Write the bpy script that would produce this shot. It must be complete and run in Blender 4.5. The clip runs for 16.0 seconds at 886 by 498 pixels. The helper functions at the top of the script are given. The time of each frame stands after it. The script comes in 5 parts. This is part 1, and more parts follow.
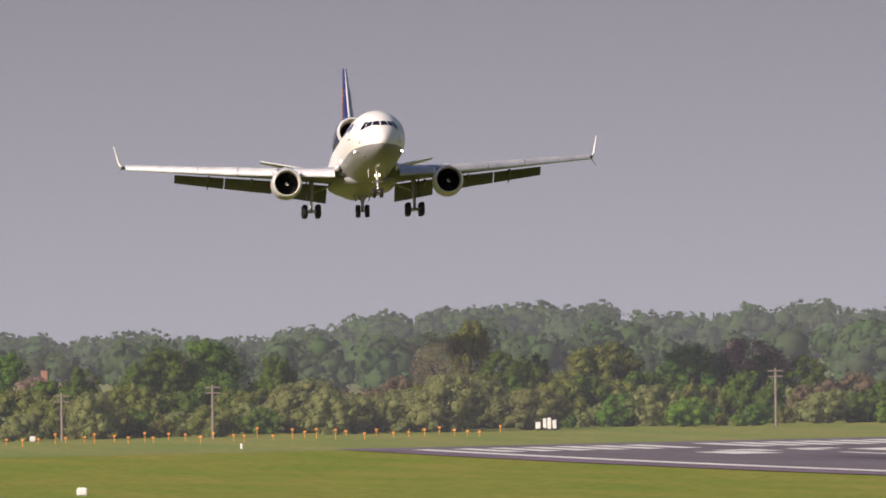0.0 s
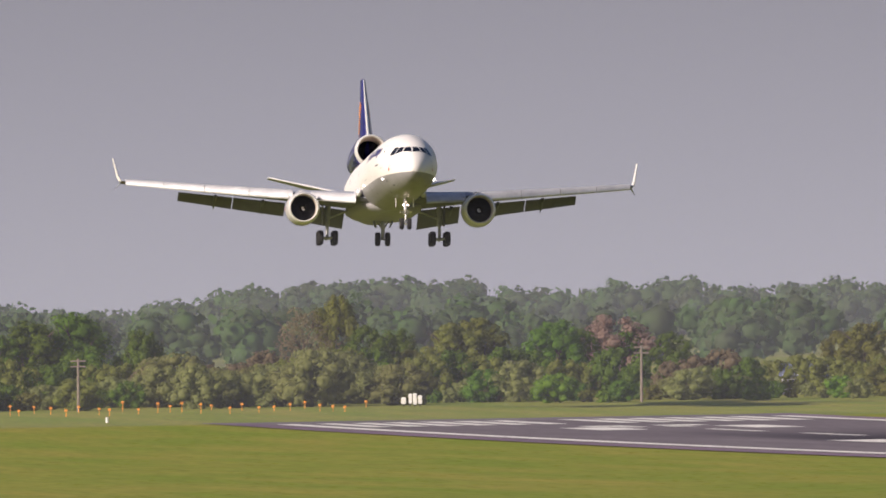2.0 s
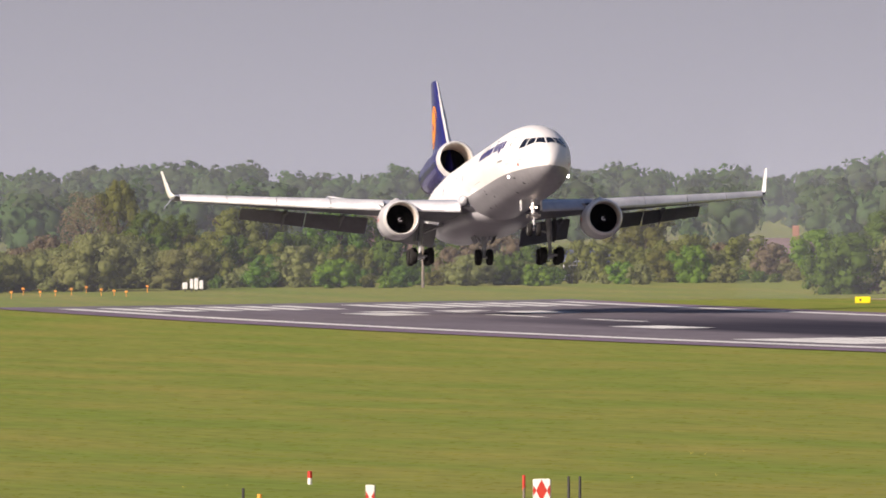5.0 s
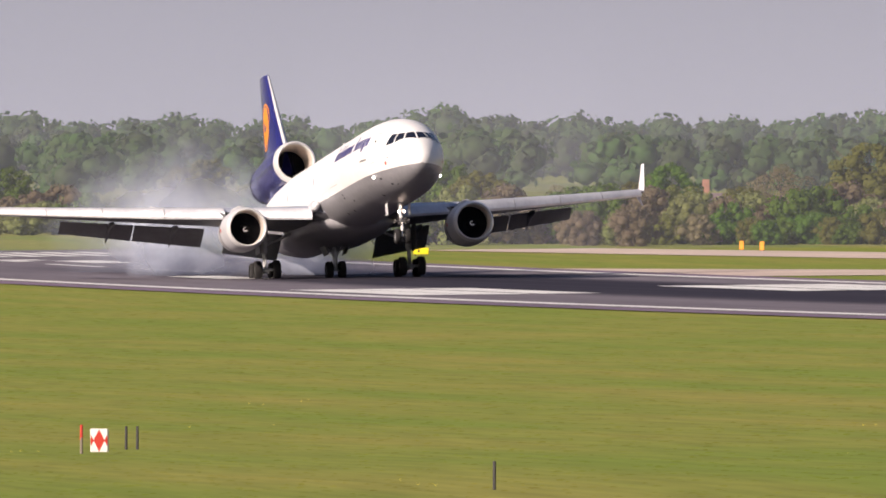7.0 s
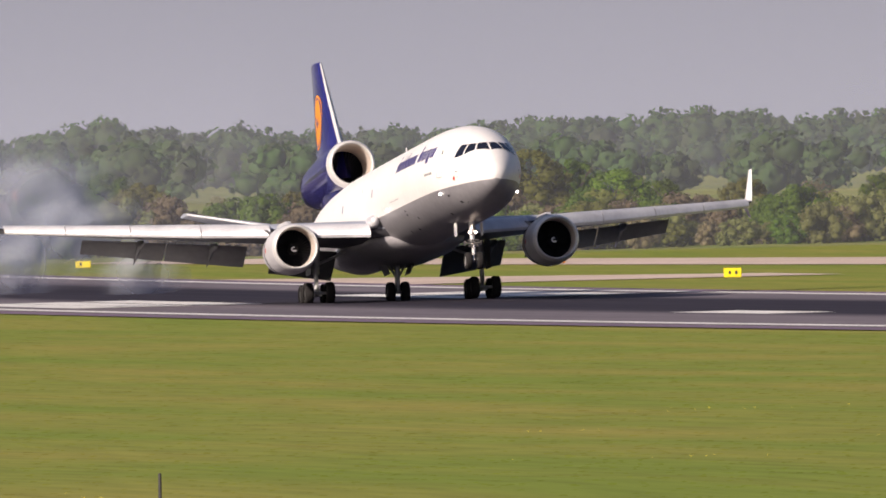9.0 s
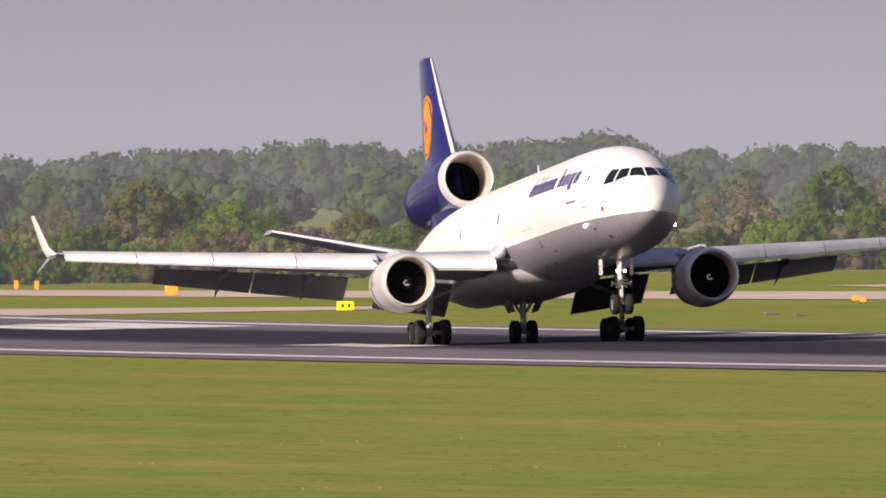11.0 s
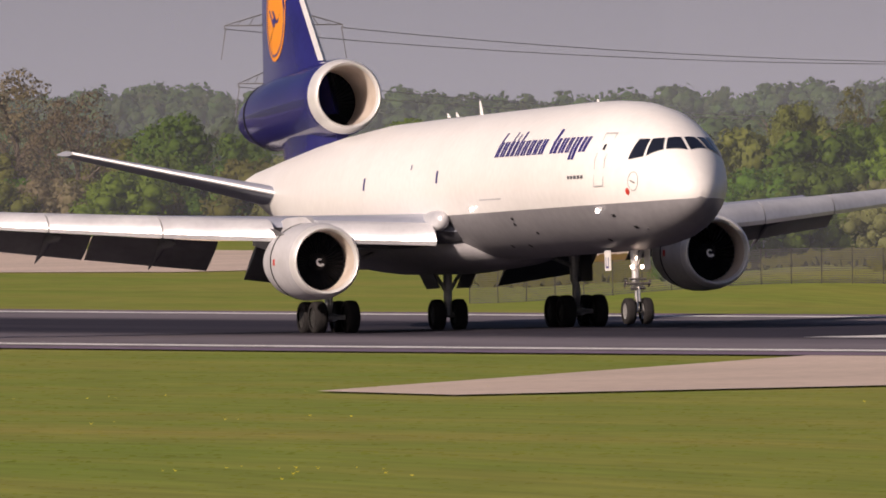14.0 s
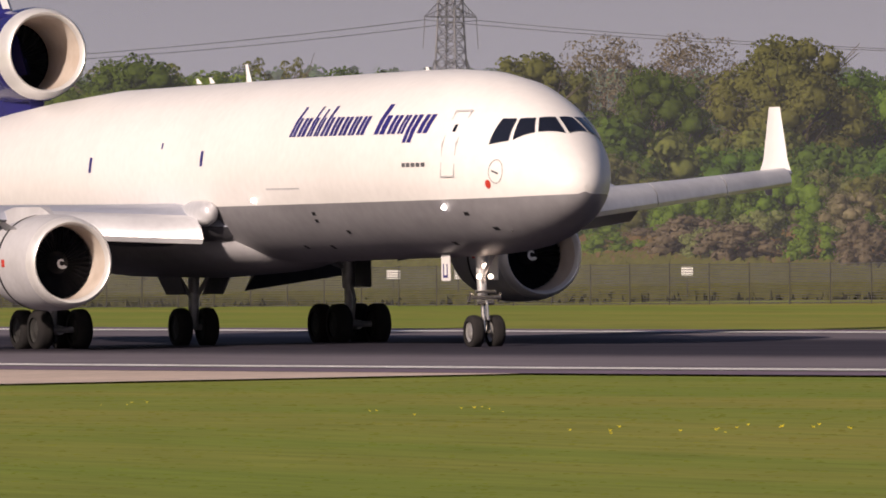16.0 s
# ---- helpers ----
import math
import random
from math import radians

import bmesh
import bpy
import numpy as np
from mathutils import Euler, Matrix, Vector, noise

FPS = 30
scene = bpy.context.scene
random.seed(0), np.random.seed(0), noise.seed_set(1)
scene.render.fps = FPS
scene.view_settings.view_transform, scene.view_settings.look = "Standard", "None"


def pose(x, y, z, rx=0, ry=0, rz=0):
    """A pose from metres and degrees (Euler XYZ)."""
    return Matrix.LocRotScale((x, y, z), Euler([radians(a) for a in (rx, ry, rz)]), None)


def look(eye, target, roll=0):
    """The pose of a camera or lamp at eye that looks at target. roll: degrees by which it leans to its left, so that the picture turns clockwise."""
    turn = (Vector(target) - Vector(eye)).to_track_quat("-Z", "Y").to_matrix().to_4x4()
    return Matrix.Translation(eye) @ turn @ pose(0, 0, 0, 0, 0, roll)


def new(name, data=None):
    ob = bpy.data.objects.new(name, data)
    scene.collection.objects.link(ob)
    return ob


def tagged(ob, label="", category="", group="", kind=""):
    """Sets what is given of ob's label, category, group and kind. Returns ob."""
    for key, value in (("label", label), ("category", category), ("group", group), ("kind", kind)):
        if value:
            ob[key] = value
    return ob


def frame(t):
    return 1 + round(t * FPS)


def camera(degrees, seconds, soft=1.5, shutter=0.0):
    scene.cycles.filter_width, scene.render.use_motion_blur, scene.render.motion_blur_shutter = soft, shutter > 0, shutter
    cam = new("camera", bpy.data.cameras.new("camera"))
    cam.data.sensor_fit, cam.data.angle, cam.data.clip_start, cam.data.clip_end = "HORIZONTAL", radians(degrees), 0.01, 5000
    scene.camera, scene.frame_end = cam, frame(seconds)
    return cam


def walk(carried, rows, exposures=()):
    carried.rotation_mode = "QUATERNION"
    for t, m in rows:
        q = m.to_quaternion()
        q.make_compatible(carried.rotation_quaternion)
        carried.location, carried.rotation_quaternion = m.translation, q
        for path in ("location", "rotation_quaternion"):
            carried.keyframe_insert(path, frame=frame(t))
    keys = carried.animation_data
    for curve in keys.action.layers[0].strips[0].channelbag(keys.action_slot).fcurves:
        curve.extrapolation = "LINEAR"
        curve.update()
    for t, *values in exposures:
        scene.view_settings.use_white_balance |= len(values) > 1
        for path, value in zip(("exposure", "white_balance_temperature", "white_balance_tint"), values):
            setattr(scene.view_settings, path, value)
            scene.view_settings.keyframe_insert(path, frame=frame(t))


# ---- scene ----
# Landing strip beside x axis: the jet runs towards +x at y = 186.3; the camera stands near the origin.
RUN_Y, EYE_Z = 186.35, 7.59
SLOPE, CURVE, FALL = 0.2725, 0.0512, 0.9257

# exposure of the film's own automatic iris
EXPOSURES = [(0.0, 0.22, 6500, 14), (3.0, 0.26, 6500, 14), (6.5, 0.46, 6500, 15), (8.5, 0.28, 6500, 15), (11.0, 0.32, 6550, 16), (12.2, 0.06, 6650, 18), (13.0, -0.06, 6750, 19), (16.0, -0.10, 6750, 18)]

cam = camera(3.2872, 16.0, 1.75)
# seconds, bearing from -x towards +y, tilt, roll (degrees)
PAN = [
    (0, 7.072, 0.418, -0.73),
    (0.5, 7.173, 0.448, -0.71),
    (1, 7.239, 0.462, -0.41),
    (1.5, 7.360, 0.416, -0.45),
    (2, 7.567, 0.321, -0.44),
    (2.5, 7.734, 0.217, -0.45),
    (3, 7.962, 0.127, -0.76),
    (5.3, 8.594, -0.168, -0.09),
    (5.5, 9.004, -0.187, -0.19),
    (5.8, 9.431, -0.211, -0.26),
    (6, 9.579, -0.230, -0.11),
    (6.5, 9.757, -0.263, -0.38),
    (7, 10.013, -0.298, -0.02),
    (7.5, 10.168, -0.265, -0.19),
    (8, 10.379, -0.220, -0.36),
    (8.5, 10.792, -0.240, -0.73),
    (10.8, 12.626, -0.183, -0.54),
    (11, 12.705, -0.167, -0.57),
    (11.5, 13.250, -0.143, -0.85),
    (12, 14.166, -0.135, -1.60),
    (12.5, 14.981, -0.166, -0.97),
    (13, 15.555, -0.212, -0.69),
    (13.5, 16.335, -0.251, -0.63),
    (14, 17.132, -0.315, -0.68),
    (14.5, 18.452, -0.377, -0.34),
    (15, 20.059, -0.361, -0.13),
    (15.5, 21.140, -0.346, -0.31),
    (16, 22.355, -0.331, -0.48),
]


def aim(a, e, r):
    a, e = radians(a), radians(e)
    return look((0, 0, EYE_Z), (-1000 * math.cos(a) * math.cos(e), 1000 * math.sin(a) * math.cos(e), EYE_Z + 1000 * math.sin(e)), r)


walk(cam, [(t, aim(a, e, r)) for t, a, e, r in PAN], EXPOSURES)

# seconds, x, y, z of the main gear's foot, yaw, pitch, bank (degrees)
FLIGHT = [
    (0, -1578.5, 187.59, 22.58, -3.24, 3.95, 0.64),
    (1.5, -1481.9, 187.09, 17.71, -2.72, 3.67, -0.24),
    (2, -1448.6, 186.73, 16.12, -2.50, 3.14, -0.97),
    (3, -1382.4, 186.42, 12.54, -1.70, 2.65, -1.99),
    (5.5, -1203.1, 185.71, 2.01, 1.03, 6.42, 1.16),
    (5.8, -1181.2, 185.52, 1.01, 1.28, 7.04, 1.65),
    (6, -1166.9, 185.45, 0.40, 1.38, 7.37, 1.43),
    (6.5, -1136.8, 186.32, -0.34, 1.37, 7.14, 0.99),
    (7, -1102.4, 186.90, -0.35, 1.18, 6.09, 1.53),
    (7.5, -1063.7, 186.75, -0.35, 1.05, 5.50, 1.85),
    (8.5, -992.7, 187.76, -0.32, 0.12, 5.07, 1.42),
    (10.8, -826.9, 187.89, -0.06, -1.25, 4.13, 0.44),
    (11, -813.7, 188.02, -0.02, -1.20, 3.99, 0.49),
    (11.5, -780.4, 188.22, 0.08, -0.87, 3.72, 0.70),
    (12, -745.4, 188.05, 0.18, -0.16, 3.54, 0.56),
    (12.5, -709.9, 187.68, 0.30, 0.32, 3.42, 0.63),
    (13, -674.3, 187.31, 0.43, 0.46, 2.97, 0.50),
    (13.5, -639.2, 187.07, 0.58, 0.27, 2.05, 0.56),
    (14, -606.5, 187.35, 0.73, 0.06, 0.98, 0.57),
    (14.5, -573.1, 187.38, 0.89, -0.17, 0.39, 0.29),
    (15, -538.0, 186.50, 1.07, -0.21, 0.15, 0.46),
    (15.5, -505.5, 186.26, 1.25, -0.09, 0.16, 0.51),
    (16, -478.6, 188.09, 1.42, -0.05, 0.38, 0.39),
]


# ---- light ----
HAZE_LOW, HAZE_HIGH = (0.43, 0.425, 0.475), (0.196, 0.195, 0.23)     # haze at the horizon and two degrees up
SUN_AZ = radians(-56)       # bearing of the sun from +x, seen from above
SUN_EL = radians(26.5)
world = bpy.data.worlds.new("world")
scene.world = world
world.use_nodes = True
wn, wl = world.node_tree.nodes, world.node_tree.links
wn.clear()
sky = wn.new("ShaderNodeTexSky")
sky.sky_type, sky.sun_disc = "NISHITA", False
sky.sun_elevation, sky.sun_rotation = SUN_EL, math.pi / 2 - SUN_AZ
sky.air_density, sky.dust_density, sky.ozone_density = 1.0, 4.0, 1.0
gain = wn.new("ShaderNodeMix")
gain.data_type, gain.blend_type = "RGBA", "MULTIPLY"
gain.inputs[0].default_value = 1.0
gain.inputs[7].default_value = (0.047, 0.050, 0.061, 1)
wl.new(sky.outputs[0], gain.inputs[6])
# grey spring haze that thins out upwards from the horizon
tc, sep, ramp, mixn = wn.new("ShaderNodeTexCoord"), wn.new("ShaderNodeSeparateXYZ"), wn.new("ShaderNodeMapRange"), wn.new("ShaderNodeMix")
wl.new(tc.outputs["Generated"], sep.inputs[0])
wl.new(sep.outputs[2], ramp.inputs[0])
ramp.inputs[1].default_value, ramp.inputs[2].default_value = 0.0, 0.26
ramp.interpolation_type = "SMOOTHSTEP"
haze = wn.new("ShaderNodeMapRange")
haze.data_type = "FLOAT_VECTOR"
haze.inputs[7].default_value, haze.inputs[8].default_value = (-0.01, -0.01, -0.01), (0.03, 0.03, 0.03)
haze.inputs[9].default_value, haze.inputs[10].default_value = HAZE_LOW, HAZE_HIGH
zv = wn.new("ShaderNodeCombineXYZ")
for k in range(3):
    wl.new(sep.outputs[2], zv.inputs[k])
wl.new(zv.outputs[0], haze.inputs[6])
mixn.data_type = "RGBA"
wl.new(ramp.outputs[0], mixn.inputs[0])
wl.new(haze.outputs[1], mixn.inputs[6])
wl.new(gain.outputs[2], mixn.inputs[7])
bg, wout = wn.new("ShaderNodeBackground"), wn.new("ShaderNodeOutputWorld")
wl.new(mixn.outputs[2], bg.inputs[0])
bg.inputs[1].default_value = 1.0
wl.new(bg.outputs[0], wout.inputs[0])

sun = new("sun", bpy.data.lights.new("sun", "SUN"))
sun.data.energy, sun.data.angle, sun.data.color = 5.2, radians(0.6), (1.0, 0.87, 0.73)
sun.matrix_world = look((0, 0, 50), Vector((0, 0, 50)) - Vector((math.cos(SUN_AZ) * math.cos(SUN_EL), math.sin(SUN_AZ) * math.cos(SUN_EL), math.sin(SUN_EL))))


# ---- materials ----
def mat(name, color, rough=0.6, metal=0.0, second=None, scale=1.0, fine=None, bump=0.0, bump_scale=20.0, vary=0.0, stretch=(1, 1, 1), low=0.35, high=0.65, spec=0.5, island=0.0):
    """Principled surface: two tones mixed by a coarse and a fine noise, with bump and a shift from object to object."""
    m = bpy.data.materials.new(name)
    m.use_nodes = True
    n, l = m.node_tree.nodes, m.node_tree.links
    b = n["Principled BSDF"]
    b.inputs["Roughness"].default_value, b.inputs["Metallic"].default_value = rough, metal
    b.inputs["Specular IOR Level"].default_value = spec
    co, mp = n.new("ShaderNodeTexCoord"), n.new("ShaderNodeMapping")
    mp.inputs["Scale"].default_value = stretch
    l.new(co.outputs["Object"], mp.inputs[0])
    second = second or tuple(c * 0.8 for c in color)
    tex, rng, mix = n.new("ShaderNodeTexNoise"), n.new("ShaderNodeMapRange"), n.new("ShaderNodeMix")
    l.new(mp.outputs[0], tex.inputs[0])
    tex.inputs["Scale"].default_value, tex.inputs["Detail"].default_value = scale, 6
    rng.inputs[1].default_value, rng.inputs[2].default_value = low, high
    l.new(tex.outputs[0], rng.inputs[0])
    mix.data_type = "RGBA"
    l.new(rng.outputs[0], mix.inputs[0])
    mix.inputs[6].default_value, mix.inputs[7].default_value = (*color, 1), (*second, 1)
    out = mix.outputs[2]
    if fine:
        t2, m2 = n.new("ShaderNodeTexNoise"), n.new("ShaderNodeMix")
        l.new(mp.outputs[0], t2.inputs[0])
        t2.inputs["Scale"].default_value, t2.inputs["Detail"].default_value = fine[0], 4
        r2 = n.new("ShaderNodeMapRange")
        r2.inputs[1].default_value, r2.inputs[2].default_value = 0.3, 0.7
        r2.inputs[3].default_value, r2.inputs[4].default_value = 1 - fine[1], 1 + fine[1]
        l.new(t2.outputs[0], r2.inputs[0])
        m2.data_type, m2.blend_type = "RGBA", "MULTIPLY"
        m2.inputs[0].default_value = 1
        l.new(out, m2.inputs[6])
        l.new(r2.outputs[0], m2.inputs[7])
        out = m2.outputs[2]
    if vary or island:
        hs = n.new("ShaderNodeHueSaturation")
        if vary:
            info, r3, r4 = n.new("ShaderNodeObjectInfo"), n.new("ShaderNodeMapRange"), n.new("ShaderNodeMapRange")
            r3.inputs[3].default_value, r3.inputs[4].default_value = 1 - vary, 1 + vary
            r4.inputs[3].default_value, r4.inputs[4].default_value = 0.5 - vary * 0.09, 0.5 + vary * 0.07
            l.new(info.outputs["Random"], r3.inputs[0])
            l.new(info.outputs["Random"], r4.inputs[0])
            l.new(r4.outputs[0], hs.inputs["Hue"])
        if island:
            geo, r5 = n.new("ShaderNodeNewGeometry"), n.new("ShaderNodeMapRange")
            r5.inputs[3].default_value, r5.inputs[4].default_value = 1 - island, 1 + island
            l.new(geo.outputs["Random Per Island"], r5.inputs[0])
        if vary and island:
            mu = n.new("ShaderNodeMath")
            mu.operation = "MULTIPLY"
            l.new(r3.outputs[0], mu.inputs[0])
            l.new(r5.outputs[0], mu.inputs[1])
            l.new(mu.outputs[0], hs.inputs["Value"])
        else:
            l.new((r3 if vary else r5).outputs[0], hs.inputs["Value"])
        l.new(out, hs.inputs["Color"])
        out = hs.outputs[0]
    l.new(out, b.inputs["Base Color"])
    if bump:
        t4, bp = n.new("ShaderNodeTexNoise"), n.new("ShaderNodeBump")
        l.new(mp.outputs[0], t4.inputs[0])
        t4.inputs["Scale"].default_value = bump_scale
        bp.inputs["Strength"].default_value = bump
        l.new(t4.outputs[0], bp.inputs["Height"])
        l.new(bp.outputs[0], b.inputs["Normal"])
    return m


def glow(name, color, strength):
    m = bpy.data.materials.new(name)
    m.use_nodes = True
    b = m.node_tree.nodes["Principled BSDF"]
    b.inputs["Base Color"].default_value = (*color, 1)
    b.inputs["Emission Color"].default_value = (*color, 1)
    b.inputs["Emission Strength"].default_value = strength
    return m


GRASS = mat("grass", (0.164, 0.212, 0.036), 0.95, second=(0.246, 0.230, 0.056), low=0.36, high=0.72, scale=0.16, fine=(1.6, 0.16), stretch=(0.09, 1, 1), spec=0.1)
BLADES = mat("grass_blades", (0.166, 0.215, 0.036), 0.9, second=(0.248, 0.230, 0.056), low=0.36, high=0.70, scale=0.16, fine=(1.6, 0.16), stretch=(0.09, 1, 1), island=0.09, spec=0.1)
ROUGH = mat("rough_grass", (0.12, 0.125, 0.035), 0.95, second=(0.17, 0.12, 0.05), scale=0.08, fine=(0.8, 0.35), spec=0.1)
CONCRETE = mat("concrete", (0.57, 0.46, 0.39), 0.9, second=(0.48, 0.39, 0.33), scale=0.06, fine=(1.5, 0.12), spec=0.2)
PAINT = mat("road_paint", (0.80, 0.79, 0.76), 0.6, second=(0.62, 0.61, 0.58), scale=0.5, fine=(4, 0.1))
WHITE = mat("white_paint", (0.82, 0.80, 0.78), 0.32, second=(0.78, 0.76, 0.74), scale=0.25, fine=(3, 0.03))
GREY = mat("grey_paint", (0.275, 0.268, 0.285), 0.36, second=(0.24, 0.234, 0.25), scale=0.3, fine=(2.5, 0.08))
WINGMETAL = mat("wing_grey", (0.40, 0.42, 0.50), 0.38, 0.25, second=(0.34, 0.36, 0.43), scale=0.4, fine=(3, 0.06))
# grey darkened to imitate shade on undersides, flaps, gear doors; also colours small lettering
UNDER = mat("under_shade_grey", (0.11, 0.11, 0.125), 0.5, second=(0.08, 0.08, 0.092), scale=0.5, fine=(3, 0.1))
SLATM = mat("slat_metal", (0.68, 0.68, 0.70), 0.32, 0.3, second=(0.54, 0.54, 0.57), scale=0.6, fine=(4, 0.05))
NAVY = mat("navy_paint", (0.020, 0.019, 0.135), 0.15, second=(0.016, 0.016, 0.105), scale=0.4, fine=(3, 0.06))
INK = mat("navy_lettering", (0.025, 0.02, 0.16), 0.4, second=(0.03, 0.025, 0.19), scale=2)
ORANGE = mat("orange_paint", (0.85, 0.30, 0.015), 0.4, second=(0.78, 0.26, 0.012), scale=0.8)
LIP = mat("bare_lip_metal", (0.78, 0.77, 0.76), 0.34, 0.35, second=(0.68, 0.67, 0.66), scale=1.5)
COWL = mat("cowl_paint", (0.53, 0.525, 0.545), 0.38, second=(0.43, 0.425, 0.44), scale=0.6, fine=(4, 0.06))
DUCT = mat("duct_liner", (0.62, 0.55, 0.49), 0.5, second=(0.50, 0.42, 0.36), scale=1.2)
FANMETAL = mat("fan_blade_metal", (0.045, 0.045, 0.055), 0.45, 0.5, second=(0.03, 0.03, 0.036), scale=3)
DARK = mat("dark_metal", (0.014, 0.014, 0.017), 0.6, 0.0, second=(0.009, 0.009, 0.011), scale=3, spec=0.2)
GLASS = mat("cockpit_glass", (0.01, 0.012, 0.02), 0.06, second=(0.012, 0.014, 0.024), scale=1, spec=0.8)
RUBBER = mat("tyre_rubber", (0.018, 0.017, 0.018), 0.9, second=(0.026, 0.024, 0.024), scale=2, spec=0.2)
RIM = mat("wheel_rim", (0.55, 0.54, 0.53), 0.4, 0.6, second=(0.35, 0.34, 0.33), scale=4)
# rim metal for the body wheels, darkened to imitate the wing's shade
RIMSHADE = mat("shaded_rim", (0.04, 0.039, 0.038), 0.7, 0.2, second=(0.025, 0.025, 0.025), scale=4)
STRUT = mat("strut_paint", (0.50, 0.50, 0.51), 0.4, 0.3, second=(0.34, 0.34, 0.35), scale=2)
SHINY = mat("oleo_chrome", (0.75, 0.72, 0.68), 0.2, 0.9, second=(0.65, 0.62, 0.58), scale=3)
RED = mat("red_paint", (0.55, 0.04, 0.025), 0.5, second=(0.45, 0.035, 0.02), scale=2)
YELLOW = mat("yellow_sign", (0.85, 0.70, 0.01), 0.5, second=(0.8, 0.64, 0.01), scale=2)
AMBER = mat("amber_paint", (0.85, 0.36, 0.05), 0.5, second=(0.75, 0.3, 0.04), scale=3)
POSTDARK = mat("dark_post", (0.03, 0.03, 0.035), 0.7, second=(0.05, 0.045, 0.04), scale=6)
WOOD = mat("weathered_wood", (0.22, 0.185, 0.15), 0.85, second=(0.17, 0.14, 0.11), scale=3)
STEEL = mat("galvanised_steel", (0.20, 0.195, 0.215), 0.6, 0.4, second=(0.15, 0.147, 0.16), scale=1.0)
WIRE = mat("cable_metal", (0.12, 0.12, 0.13), 0.6, 0.5)
BARK = mat("bark", (0.11, 0.085, 0.065), 0.9, second=(0.07, 0.055, 0.042), scale=3)
ROOFBLUE = mat("blue_roof_sheet", (0.16, 0.19, 0.30), 0.5, second=(0.13, 0.15, 0.25), scale=0.8)
BRICK = mat("brick_wall", (0.32, 0.17, 0.12), 0.9, second=(0.26, 0.14, 0.10), scale=1.5)
TILE = mat("roof_tile", (0.20, 0.15, 0.15), 0.85, second=(0.15, 0.11, 0.11), scale=1.5)
LAMPWHITE = glow("landing_light", (1.0, 0.93, 0.85), 12.0)
LAMPWARM = glow("taxi_light", (1.0, 0.78, 0.62), 7.0)


def leaves(name, a, b, vary=0.22, scale=2.5):
    m = mat(name, a, 0.75, second=b, scale=scale, vary=vary, island=0.08, spec=0.15)
    n, l = m.node_tree.nodes, m.node_tree.links
    p, out = n["Principled BSDF"], n["Material Output"]
    tr, mx = n.new("ShaderNodeBsdfTranslucent"), n.new("ShaderNodeMixShader")
    l.new(p.inputs["Base Color"].links[0].from_socket, tr.inputs[0])
    mx.inputs[0].default_value = 0.54
    l.new(p.outputs[0], mx.inputs[1])
    l.new(tr.outputs[0], mx.inputs[2])
    l.new(mx.outputs[0], out.inputs[0])
    return m


LEAF = {
    "green": leaves("leaf_green", (0.120, 0.205, 0.027), (0.090, 0.155, 0.021)),
    "bright": leaves("leaf_bright", (0.185, 0.290, 0.032), (0.140, 0.225, 0.027)),
    "olive": leaves("leaf_olive", (0.205, 0.212, 0.052), (0.150, 0.166, 0.040)),
    "willow": leaves("leaf_willow", (0.265, 0.282, 0.105), (0.195, 0.215, 0.078)),
    "brown": leaves("leaf_bud_brown", (0.285, 0.235, 0.145), (0.215, 0.185, 0.105)),
    "heath": leaves("leaf_heath", (0.215, 0.185, 0.062), (0.275, 0.170, 0.075), scale=0.12),
    "pink": leaves("leaf_blossom", (0.34, 0.24, 0.20), (0.25, 0.18, 0.15)),
    "far": leaves("leaf_far_wood", (0.088, 0.172, 0.050), (0.088, 0.112, 0.060), scale=0.13),
}

# asphalt with the rubber that tyres left along the touchdown stretch
ASPHALT = mat("asphalt", (0.165, 0.145, 0.165), 0.85, second=(0.125, 0.11, 0.13), scale=0.15, fine=(2.0, 0.15), stretch=(0.08, 1, 1), spec=0.25)
SHOULDER = mat("asphalt_shoulder", (0.19, 0.14, 0.19), 0.9, second=(0.15, 0.115, 0.155), scale=0.2, fine=(2.0, 0.15), stretch=(0.1, 1, 1), spec=0.2)


